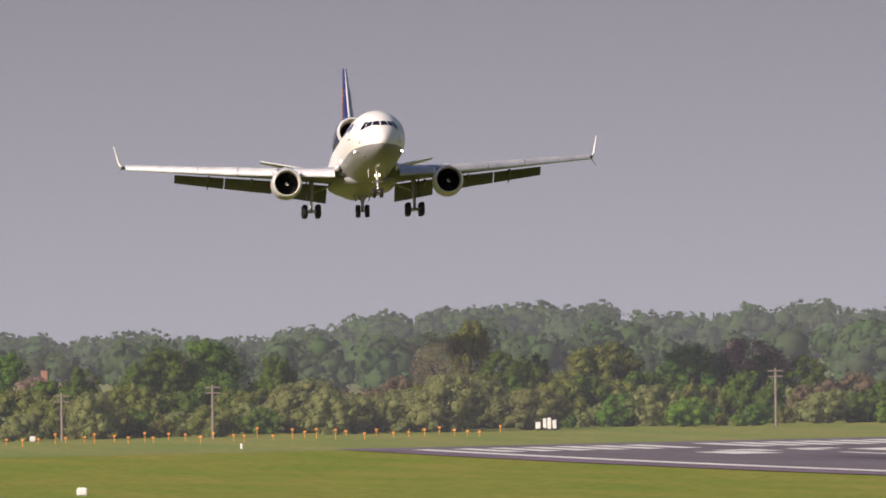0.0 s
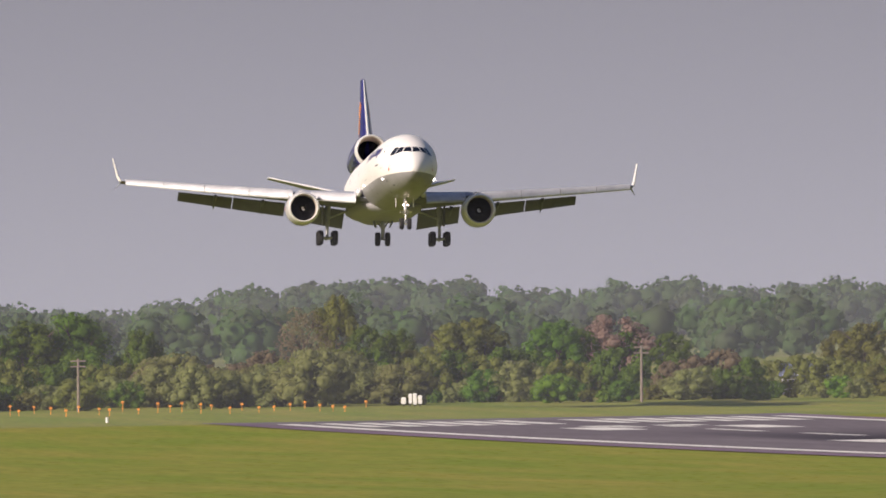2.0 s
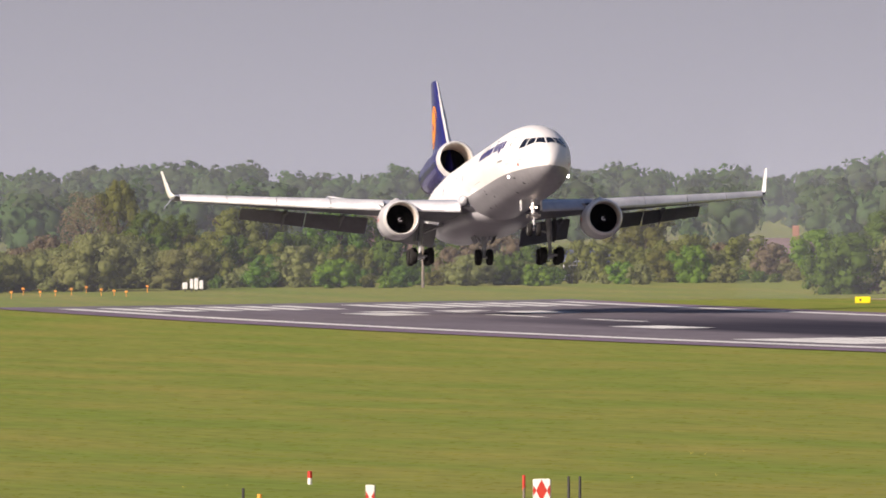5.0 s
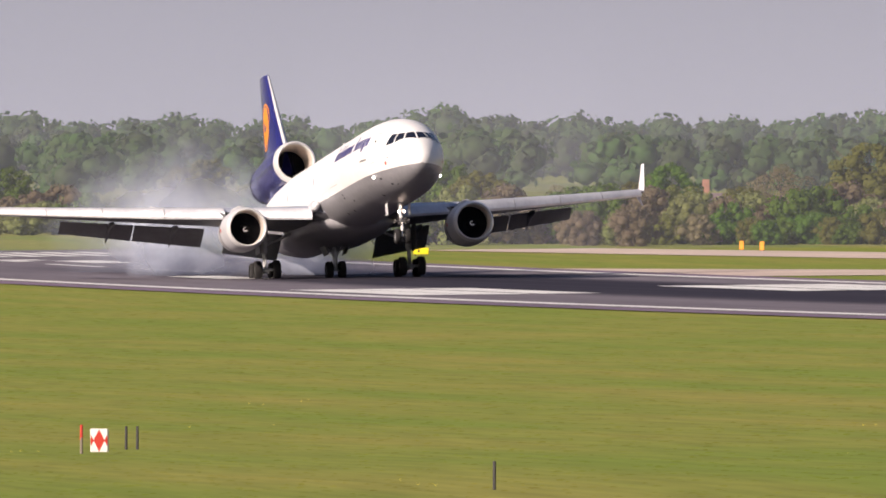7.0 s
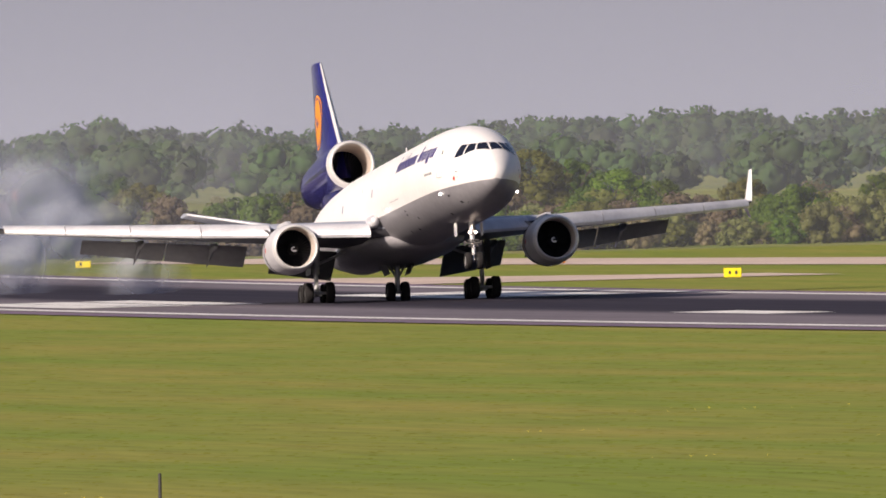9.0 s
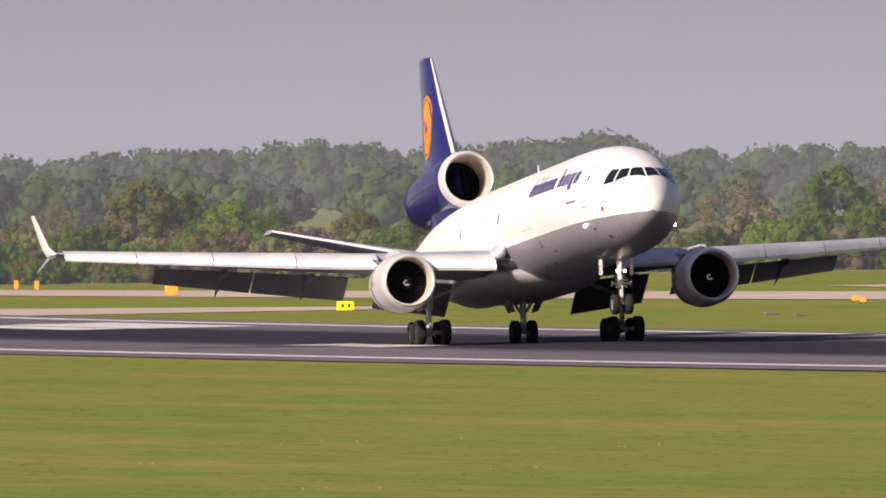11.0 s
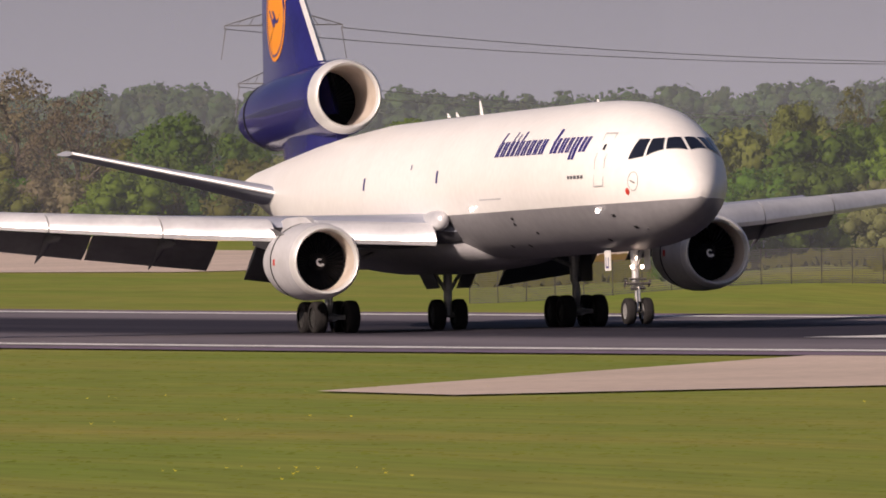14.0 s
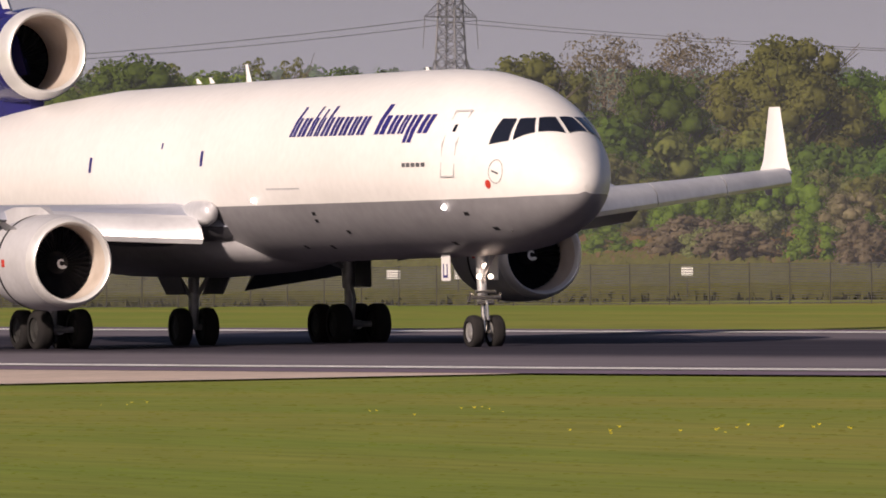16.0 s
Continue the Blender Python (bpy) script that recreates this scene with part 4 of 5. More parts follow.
def leafy_mesh(name, V, F, N, material):
    me = bpy.data.meshes.new(name)
    me.from_pydata(V, [], F)
    me.materials.append(material)
    me.shade_smooth()
    me.normals_split_custom_set_from_vertices(N)
    return me


SOFT = {}


def crown_mesh(name, seed, material, wide=0.42, low=0.25, lobes=40, count=5000, leaf=0.0165, airy=False, core=0.66):
    """A crown for a tree one metre high."""
    rng = np.random.default_rng(seed)
    ls = []
    for i in range(lobes):
        a = 2.4 * i + rng.uniform(-.5, .5)
        t = (i + .5) / lobes
        z = low + (0.93 - low) * t
        span = wide * math.sin(math.pi * (0.12 + 0.80 * t)) ** 0.8
        q = span * rng.uniform(0.3, 0.86)
        r = wide * rng.uniform(0.17, 0.34) * (0.75 if t > 0.8 else 1)
        ls.append((q * math.cos(a), q * math.sin(a), min(z, 1.0 - r * 0.85), r))
    V, F, N = crown_arrays(rng, ls, count, leaf, 0.0 if airy else core)
    me = leafy_mesh(name, V, F, N, material)
    SOFT[me.name] = N
    return me


def trunk_mesh(name, seed, height=0.7, r=0.03, limbs=7):
    rng = random.Random(seed)
    bm = bmesh.new()
    bar(bm, (0, 0, -0.06), (0, 0, 0.3), r * 1.2, r * 0.8, 9)
    bar(bm, (0, 0, 0.3), (0.02, 0.01, height), r * 0.8, r * 0.25, 8)
    for i in range(limbs):
        a = 2.4 * i + rng.random()
        z = 0.22 + 0.4 * i / limbs
        e = (math.cos(a) * (0.22 + 0.1 * rng.random()), math.sin(a) * (0.22 + 0.1 * rng.random()), z + 0.2 + 0.12 * rng.random())
        bar(bm, (0, 0, z), e, r * 0.45, r * 0.12, 6)
        for k in range(3):
            b = a + rng.uniform(-.9, .9)
            bar(bm, (e[0] * .7, e[1] * .7, z + (e[2] - z) * .7), (e[0] + math.cos(b) * .12, e[1] + math.sin(b) * .12, e[2] + rng.uniform(.02, .16)), r * 0.16, r * 0.05, 5)
    return mesh_of(name, bm, BARK)


TRUNKS = [trunk_mesh("trunk", 10 + i) for i in range(3)]
KINDS = {
    "green": ("dense green broadleaved tree", dict(wide=0.46, low=0.22)),
    "bright": ("fresh bright green spring tree", dict(wide=0.48, low=0.20)),
    "olive": ("olive-green tree in young leaf", dict(wide=0.45, low=0.24)),
    "brown": ("brownish tree still in bud", dict(wide=0.46, low=0.20, airy=True, count=5200, leaf=0.0105)),
    "pink": ("pinkish blossoming tree among bushes", dict(wide=0.48, low=0.15, count=5200, leaf=0.018)),
}
CROWNS = {k: [crown_mesh("crown", 50 + 7 * i + 31 * j, LEAF[k], **v[1]) for j in range(3)] for i, (k, v) in enumerate(KINDS.items())}
BUSHES = {k: [crown_mesh("bush", 400 + 7 * i + 31 * j, LEAF[k], wide=0.75, low=0.05, lobes=34, count=3200, leaf=0.025, core=0.68) for j in range(3)] for i, k in enumerate(("green", "bright", "olive", "willow", "brown"))}
# finer leaves for the woods behind the fence, which stand nearest
NEAR_CROWNS = {k: [crown_mesh("crown", 250 + 7 * i + 31 * j, LEAF[k], **{**v[1], "count": 13000, "leaf": 0.0066 if k == "brown" else 0.0105, "lobes": 60, "core": 0.68}) for j in range(3)] for i, (k, v) in enumerate(KINDS.items()) if k != "pink"}
NEAR_BUSHES = {k: [crown_mesh("bush", 600 + 7 * i + 31 * j, LEAF[k], wide=0.75, low=0.05, lobes=44, count=5200, leaf=0.0185, core=0.68) for j in range(3)] for i, k in enumerate(("green", "bright", "olive", "willow", "brown"))}
BUSH_LABEL = {"green": "dense green bush beside the airfield", "bright": "bright green bush in young leaf", "olive": "olive-green scrub bush beside the airfield", "willow": "pale grey-green willow bush in leaf", "brown": "brownish scrub bush still in bud"}
LOW = {k: crown_mesh("bush", 900 + i, LEAF[k], wide=0.75, low=0.05, lobes=24, count=1800, leaf=0.034, core=0.7) for i, k in enumerate(("green", "bright", "olive", "willow", "brown"))}
THICKET = []
SPIRE = [crown_mesh("crown", 700 + j, LEAF["olive"], wide=0.20, low=0.15, lobes=44, count=6000, leaf=0.007, airy=True) for j in range(2)]


def tree(kind, az, d, top, width=1.0, group="airfield woods", crown=None):
    """A tree at a bearing and distance whose top reaches the height angle top."""
    x, y, z = on_ground(az, d)
    height = max(2.5, EYE_Z + d * math.tan(radians(top)) - z)
    i = int(abs(az * 977 + d)) % 3
    t = thing("tree", KINDS[kind][0], "tree", None, group)
    t.matrix_basis = Matrix.Translation((x, y, z)) @ Matrix.Rotation(az * 37 + d, 4, "Z") @ Matrix.Diagonal((height * width, height * width, height, 1))
    a, b = new("trunk", TRUNKS[i]), new("crown", crown or (NEAR_CROWNS if d < 1000 else CROWNS)[kind][i])
    a.parent = b.parent = t
    return t


def bush(kind, az, d, top, width=1.0, group="airfield scrub"):
    x, y, z = on_ground(az, d)
    height = max(1.0, EYE_Z + d * math.tan(radians(top)) - z)
    i = int(abs(az * 877 + d)) % 3
    b = tagged(new("bush", (NEAR_BUSHES if d < 1000 else BUSHES)[kind][i]), BUSH_LABEL[kind], "bush", group)
    b.matrix_basis = Matrix.Translation((x, y, z - 0.1)) @ Matrix.Rotation(az * 53 + d, 4, "Z") @ Matrix.Diagonal((height * width, height * width, height, 1))
    return b


def thick(kind, az, d, top, width=1.0):
    """A bush of the back rows, which nobody could count: joined later."""
    x, y, z = on_ground(az, d)
    height = max(1.0, EYE_Z + d * math.tan(radians(top)) - z)
    THICKET.append((kind, Matrix.Translation((x, y, z - 0.1)) @ Matrix.Rotation(az * 53 + d, 4, "Z") @ Matrix.Diagonal((height * width, height * width, height, 1))))


def join_thicket():
    for kind, me0 in LOW.items():
        src = np.empty(len(me0.vertices) * 3)
        me0.vertices.foreach_get("co", src)
        src = np.c_[src.reshape(-1, 3), np.ones(len(me0.vertices))]
        polys = [tuple(p.vertices) for p in me0.polygons]
        nor = np.array(SOFT[me0.name])
        V, F, N = [], [], []
        for k, m in THICKET:
            if k == kind:
                b = len(V)
                V.extend(map(tuple, (src @ np.array(m).T)[:, :3]))
                N.extend(map(tuple, nor @ np.array(m.to_quaternion().to_matrix()).T))
                F.extend(tuple(b + q for q in p) for p in polys)
        me = leafy_mesh("scrub_thicket", V, F, N, LEAF[kind])
        tagged(new("scrub_thicket", me), "thicket of " + BUSH_LABEL[kind].split(" bush")[0] + " scrub behind the hedge", "scrub", kind="stuff")


rnd = random.Random(4)
# single trees that stand out: kind, bearing, top angle, width
for k, az, top, w in (("green", 6.2, .10, 1.2), ("green", 6.03, .07, 1.0), ("bright", 6.43, -.02, 1.0), ("green", 6.45, .035, .8), ("green", 5.93, .015, .9), ("green", 5.72, .0, .9), ("green", 5.45, .055, 1.0),
                      ("olive", 7.17, .165, .55), ("brown", 7.05, .11, .9), ("green", 7.29, .04, .9), ("green", 7.40, .03, .9), ("olive", 7.68, .073, 1.1), ("olive", 7.60, .05, 1.0), ("green", 7.99, .056, 1.1),
                      ("green", 8.07, .02, .9), ("bright", 8.05, -.04, 1.1), ("pink", 8.19, .075, 1.2), ("green", 8.26, .017, .9), ("green", 8.42, .01, 1.0), ("bright", 7.75, -.066, .9), ("olive", 7.45, -.05, 1.1),
                      ("green", 8.67, -.12, 1.0), ("olive", 9.13, .045, 1.1), ("bright", 9.31, -.085, 1.0), ("olive", 9.05, .01, 1.0), ("pink", 5.85, -.09, 1.2), ("pink", 5.55, -.03, 1.0)):
    tree(k, az, 1600 + rnd.uniform(-12, 25), top, w)
for k, az, top, w in (("bright", 9.77, -.04, 1.2), ("green", 10.03, .03, 1.2), ("olive", 10.15, .0, 1.2), ("brown", 10.45, -.06, 1.2), ("green", 10.84, .022, 1.1), ("olive", 10.72, -.04, 1.1), ("brown", 11.27, .018, 1.1), ("olive", 11.12, -.06, 1.1),
                      ("olive", 11.6, .105, 1.1), ("green", 11.76, .06, 1.0), ("bright", 11.93, .02, 1.1), ("green", 12.1, -.02, 1.1), ("olive", 12.4, -.02, 1.2), ("green", 12.9, -.01, 1.1), ("brown", 12.65, -.03, 1.2), ("green", 13.3, -.02, 1.1)):
    tree(k, az, 1460 + rnd.uniform(-15, 30), top, w)
for k, az, top, w in (("olive", 13.5, -.0, 1.1), ("brown", 13.8, .08, 1.2), ("green", 14.15, .128, 1.0), ("brown", 14.4, .09, 1.2), ("olive", 14.65, .12, 1.1), ("green", 14.9, .14, 1.0), ("green", 15.2, .23, .8), ("brown", 15.05, .15, 1.1),
                      ("brown", 15.56, .375, .95), ("brown", 15.78, .285, .9), ("olive", 15.4, .12, 1.1), ("olive", 15.95, .12, 1.2), ("green", 16.15, .203, 1.0), ("green", 16.4, .136, .9), ("bright", 16.72, .10, 1.3), ("bright", 17.04, .172, 1.2),
                      ("olive", 17.3, .15, 1.1), ("olive", 17.78, .165, 1.2), ("bright", 17.55, .08, 1.1), ("green", 18.05, .1, 1.0)):
    tree(k, az, 1400 + rnd.uniform(-20, 30), top, w)
for k, az, top, w in (("olive", 18.45, .22, .8), ("green", 18.9, .25, 1.0), ("bright", 19.25, .316, 1.1), ("green", 19.6, .262, 1.0), ("olive", 20.05, .32, 1.0), ("green", 20.35, .30, 1.1), ("green", 20.9, .363, 1.1), ("green", 21.2, .40, 1.1),
                      ("bright", 21.5, .34, 1.1), ("green", 22.05, .345, 1.1), ("green", 22.3, .32, 1.0), ("bright", 21.0, .28, 1.1), ("olive", 22.69, .40, 1.0), ("brown", 22.95, .462, 1.1), ("brown", 23.3, .47, 1.1), ("olive", 23.63, .455, 1.0),
                      ("green", 23.95, .32, 1.0), ("bright", 24.2, .30, 1.0), ("green", 23.15, .34, 1.0), ("bright", 23.8, .22, 1.0), ("brown", 22.55, .25, 1.0), ("green", 20.2, .22, 1.0), ("olive", 19.85, .2, 1.0), ("green", 18.7, .14, 1.0)):
    tree(k, az, 845 + rnd.uniform(-15, 25), top, w)
for az, top in ((18.66, .30), (20.6, .388), (21.34, .40), (21.52, .36), (21.66, .418), (21.80, .418), (20.85, .37), (21.1, .39), (20.05, .33)):
    tree("olive", az, 875, top, 0.8, "slim half-bare trees", SPIRE[int(az * 10) % 2])

# hedge and scrub, nearest row first
for i in range(74):
    az = 5.2 + 0.063 * i
    top = -.15 + .035 * math.sin(az * 9) + rnd.uniform(-.035, .03)
    if 6.55 < az < 7.45:
        top += 0.06
    bush("willow" if 6.55 < az < 7.5 or rnd.random() < .25 else rnd.choice(("green", "olive", "green", "willow", "bright")), az, 1525 + rnd.uniform(-8, 22), top, rnd.uniform(.9, 1.3))
for i in range(46):
    az = 5.2 + 0.1 * i
    thick(rnd.choice(("green", "olive", "olive", "brown")), az, 1570 + rnd.uniform(-8, 12), -.07 + rnd.uniform(-.04, .03), rnd.uniform(.8, 1.1))
for i in range(66):
    az = 9.75 + 0.061 * i
    top = -.16 + .03 * math.sin(az * 7) + rnd.uniform(-.035, .05)
    bush(rnd.choice(("willow", "olive", "brown", "willow", "green")), az, lerp_table([(9.7, 1465), (10.6, 1372), (11.5, 1362), (13.8, 1372)], az) + rnd.uniform(0, 20), top, rnd.uniform(.8, 1.2))
for i in range(44):
    az = 9.8 + 0.09 * i
    thick(rnd.choice(("olive", "brown", "green", "willow")), az, 1405 + rnd.uniform(-10, 15), -.07 + rnd.uniform(-.04, .03), rnd.uniform(.8, 1.1))
for i in range(62):
    az = 13.7 + 0.078 * i
    top = lerp_table([(13.7, -.08), (15, -.04), (16.2, .0), (18.5, .02)], az) + rnd.uniform(-.05, .06)
    bush(rnd.choice(("green", "bright", "olive", "brown", "willow")), az, 1378 + rnd.uniform(-8, 14), top, rnd.uniform(.8, 1.2))
for i in range(92):
    az = 18.05 + 0.073 * i
    top = rnd.uniform(-.14, .12) * smooth01(17.8, 19.2, az) - .05
    bush(rnd.choice(("green", "bright", "olive", "willow", "green", "brown")), az, 800 + rnd.uniform(-12, 22), top, rnd.uniform(.8, 1.2))
for i in range(44):
    az = 18.2 + 0.15 * i
    thick(rnd.choice(("green", "bright", "olive", "green")), az, 832 + rnd.uniform(-8, 8), .12 + rnd.uniform(-.08, .06), rnd.uniform(.7, 1.0))
# low scrub that breaks up the bank behind the fence
for i in range(80):
    az = 18.6 + 0.08 * i + rnd.uniform(-.03, .03)
    k = lerp_table([(17.3, 1.30), (19.0, 1.10), (21.5, 1.02), (25.0, 0.97)], az)
    thick(rnd.choice(("olive", "green", "willow", "bright", "green", "brown")), az, rnd.uniform(738, 792) * k, rnd.uniform(-.27, -.18), rnd.uniform(.9, 1.9))

join_thicket()


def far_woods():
    """The wooded ridge behind everything: too many trees to count."""
    rng = np.random.default_rng(9)
    V, F, N = [], [], []
    for i in range(2600):
        az = rng.uniform(3.5, 25.5)
        d = 1850 + 1250 * rng.random() ** 0.8
        x, y, z = on_ground(az, d)
        hgt = rng.uniform(6.0, 9.5)
        w = hgt * rng.uniform(0.36, 0.55)
        ls = [(x + rng.uniform(-.5, .5) * w, y + rng.uniform(-.5, .5) * w, z + hgt * q, w * rng.uniform(.5, .75)) for q in (.35, .55, .72)]
        v, f, nr = crown_arrays(rng, ls, 100, 0.58, 0.76)
        base = len(V)
        V.extend(v)
        N.extend(nr)
        F.extend(tuple(base + k for k in q) for q in f)
    me = leafy_mesh("far_woods", V, F, N, LEAF["far"])
    tagged(new("far_woods", me), "distant hazy wooded ridge in spring green", "woods", kind="stuff")


far_woods()


# ---- airfield furniture ----
def placed(x, yy, turn=0.0):
    return Matrix.Translation((x, yy, ground_z(x, yy))) @ Matrix.Rotation(radians(turn), 4, "Z")


def facing(x, yy):
    """Turn that sets a board square to the watcher."""
    return math.degrees(math.atan2(-yy, -x)) + 90


def sign_box(name, x, yy, w, hgt, material, label, category, marks=0, legs=0.35):
    t = thing(name, label, category, placed(x, yy, facing(x, yy)), "airfield signs")
    part("panel", box(bmesh.new(), -w / 2, w / 2, -0.14, 0.14, legs, legs + hgt, 0.03), material, t)
    for s in (-1, 1):
        part("leg", box(bmesh.new(), s * w * .36 - .04, s * w * .36 + .04, -.04, .04, -0.1, legs, 0.0), POSTDARK, t)
    for k in range(marks):
        u = -w * .22 + w * .36 * k
        part("symbol_bar", box(bmesh.new(), u, u + w * .13, -0.155, -0.142, legs + hgt * .32, legs + hgt * .7), POSTDARK, t, "black symbol as a plain bar")
    return t


sign_box("taxiway_sign", -1287, RUN_Y + 39, 1.3, 0.55, YELLOW, "yellow lit taxiway sign on the grass", "sign", 1, 0.1)
sign_box("taxiway_sign", -1062, RUN_Y + 46, 1.25, 0.65, YELLOW, "yellow taxiway sign with black symbols", "sign", 2, 0.1)
sign_box("marker_box", -1219, RUN_Y + 66, 1.1, 0.9, AMBER, "orange equipment box on the grass", "box", 0, 0.1)
sign_box("marker_box", -1007, RUN_Y + 76, 1.6, 0.85, AMBER, "large orange equipment box on the grass", "box", 0, 0.1)
for dx in (0, 9):
    sign_box("marker_box", -1299 + dx, RUN_Y + 69, 0.4, 0.75, AMBER, "narrow orange marker box", "box", 0, 0.1)
for x, yy in ((-1042, 78.5), (-1054, 81)):
    sign_box("marker_box", x, RUN_Y + yy, 0.5, 0.35, AMBER, "small orange marker box", "box", 0, 0.1)
for x, yy in ((-972, 54.5), (-932, 52.8), (-960, 53.5)):
    t = thing("inspection_cover", "low brown cover block in the grass", "cover", placed(x, RUN_Y + yy))
    part("cover", box(bmesh.new(), -0.5, 0.5, -0.4, 0.4, 0, 0.18, 0.05), WOOD, t)


def marker_board(x, yy, w):
    t = thing("marker_board", "white board with red diamonds on the grass", "marker", placed(x, yy, facing(x, yy)), "red diamond markers")
    part("board", box(bmesh.new(), -w / 2, w / 2, -0.02, 0.02, 0.04, 0.58, 0.01), PAINT, t)
    part("side_board", box(bmesh.new(), w / 2 - 0.02, w / 2 + 0.02, 0.0, 0.45, 0.04, 0.55, 0.01), PAINT, t)
    for k in range(3):
        u = (k - 1) * w * 0.46
        r = 0.17 if k == 1 else 0.085
        bm = bmesh.new()
        vs = [bm.verts.new((u + a * r * .75 if abs(u + a * r * .75) < w / 2 else math.copysign(w / 2, u), -0.024, 0.31 + b * r * 1.5)) for a, b in ((0, 1), (1, 0), (0, -1), (-1, 0))]
        bm.faces.new(vs)
        part("diamond", bm, RED, t, "red diamond")
    return t


marker_board(-351.4, 54.0, 0.40)
marker_board(-345.0, 49.1, 0.20)


def stake(x, yy, hgt, material, top=None, label="dark wooden stake in the grass", r=0.035):
    t = thing("stake", label, "stake", placed(x, yy), "grass stakes")
    part("post", bar(bmesh.new(), (0, 0, -0.1), (0.01, 0, hgt), r, r * .9, 8), material, t)
    if top:
        part("painted_top", bar(bmesh.new(), (0, 0, hgt * .5), (0.012, 0, hgt + 0.01), r * 1.08, r, 8), top, t, "red painted top")
    return t


stake(-351.8, 53.65, 0.66, WOOD, RED, "pale stake with a red painted top")
for x, yy in ((-358.6, 55.75), (-358.3, 55.97), (-292.8, 52.7), (-345.3, 46.25)):
    stake(x, yy, 0.55, POSTDARK)
stake(-344.4, 46.5, 0.42, AMBER, None, "short orange stake in the grass", 0.06)
stake(-398.3, 55.1, 0.34, PAINT, RED, "short white stake with a red top", 0.06)
for x, yy, w in ((-1034, 103.6, 0.75), (-1505, 146, 0.6)):
    t = thing("edge_marker", "low white marker block in the grass", "marker", placed(x, yy, facing(x, yy)))
    part("block", box(bmesh.new(), -w / 2, w / 2, -0.25, 0.25, 0, 0.55, 0.08), PAINT, t)
t = stake(-1395, 154.4, 0.5, PAINT, None, "short white marker post", 0.14)

# approach lights on short masts
for k in range(34):
    az = 5.45 + 0.055 * k + rnd.uniform(-.012, .012)
    d = 1478 + rnd.uniform(-14, 28)
    x, yy, z = on_ground(az, d)
    hh = rnd.choice((0.35, 0.5, 0.8))
    t = thing("approach_light", "small amber approach light on a mast", "light", Matrix.Translation((x, yy, z)), "approach lights")
    part("mast", bar(bmesh.new(), (0, 0, -0.1), (0, 0, hh), 0.04, 0.03, 6), AMBER, t)
    part("lamp_head", box(bmesh.new(), -0.14, 0.14, -0.14, 0.14, hh, hh + 0.22, 0.04), AMBER, t)

# cluster of white boxes by the runway's end
t = thing("instrument_array", "white instrument boxes on short legs", "equipment", placed(-1496, 195.5, facing(-1496, 195.5)))
for u, w, z0, z1 in ((-0.75, .5, .25, .9), (-.1, .35, .3, 1.25), (.35, .4, .2, 1.3), (.85, .4, .25, 1.1)):
    part("cabinet", box(bmesh.new(), u - w / 2, u + w / 2, -.3, .3, z0, z1, .04), PAINT, t)
    part("leg", box(bmesh.new(), u - .05, u + .05, -.05, .05, -.1, z0), POSTDARK, t)

# wind gauge box and red disc mast
t = thing("mast_sign", "red disc on a white mast", "sign", Matrix.Translation(on_ground(16.56, 1330)) @ Matrix.Rotation(radians(106), 4, "Z"))
zt = EYE_Z + 1330 * math.tan(radians(-.03)) - on_ground(16.56, 1330)[2]
part("mast", bar(bmesh.new(), (0, 0, -.2), (0, 0, zt + .9), .14, .12, 8), PAINT, t)
part("disc", bar(bmesh.new(), (0, -.12, zt), (0, .12, zt), .42, .42, 20), RED, t, "red disc")
part("red_top", bar(bmesh.new(), (0, 0, zt + .4), (0, 0, zt + 1.2), .16, .14, 8), RED, t, "red top")
t = thing("wind_gauge", "small white instrument on a post", "equipment", placed(-929.6, RUN_Y + 93, facing(-929.6, RUN_Y + 93)))
part("post", bar(bmesh.new(), (0, 0, -.1), (0, 0, .3), .05, .05, 8), POSTDARK, t)
part("housing", box(bmesh.new(), -.4, .4, -.2, .2, .3, .62, .05), PAINT, t)


def fence():
    """Mesh perimeter fence with posts, rails and small white boards."""
    t = tagged(new("perimeter_fence"), "grey wire perimeter fence with posts", "fence")
    a, b = Vector((-737, RUN_Y + 42.2, 0)), Vector((-470, RUN_Y + 95, 0))
    n = 92
    pts = [a.lerp(b, i / n) for i in range(n + 1)]
    pm = mesh_of("post", bar(bmesh.new(), (0, 0, -.2), (0, 0, 1.75), .028, .028, 6), POSTDARK)
    for p in pts:
        o = new("post", pm)
        o.parent, o.location = t, (p.x, p.y, ground_z(p.x, p.y))
    V, F = [], []

    def ribbon(p, q, w):
        b = len(V)
        V.extend([tuple(p - w), tuple(p + w), tuple(q + w), tuple(q - w)])
        F.append((b, b + 1, b + 2, b + 3))

    up, side = Vector((0, 0, .016)), (b - a).normalized() * .014
    for p, q in zip(pts, pts[1:]):
        pz, qz = Vector((p.x, p.y, ground_z(p.x, p.y))), Vector((q.x, q.y, ground_z(q.x, q.y)))
        for k in range(16):
            z = Vector((0, 0, .06 + .108 * k))
            ribbon(pz + z, qz + z, up)
        for k in range(20):
            w = pz.lerp(qz, k / 20)
            ribbon(w, w + Vector((0, 0, 1.7)), side)
    me = bpy.data.meshes.new("wire_mesh")
    me.from_pydata(V, [], F)
    me.materials.append(WIRE)
    ob = new("wire_mesh", me)
    ob.parent = t
    tagged(ob, "dark wire mesh", kind="stuff")
    return t


fence()


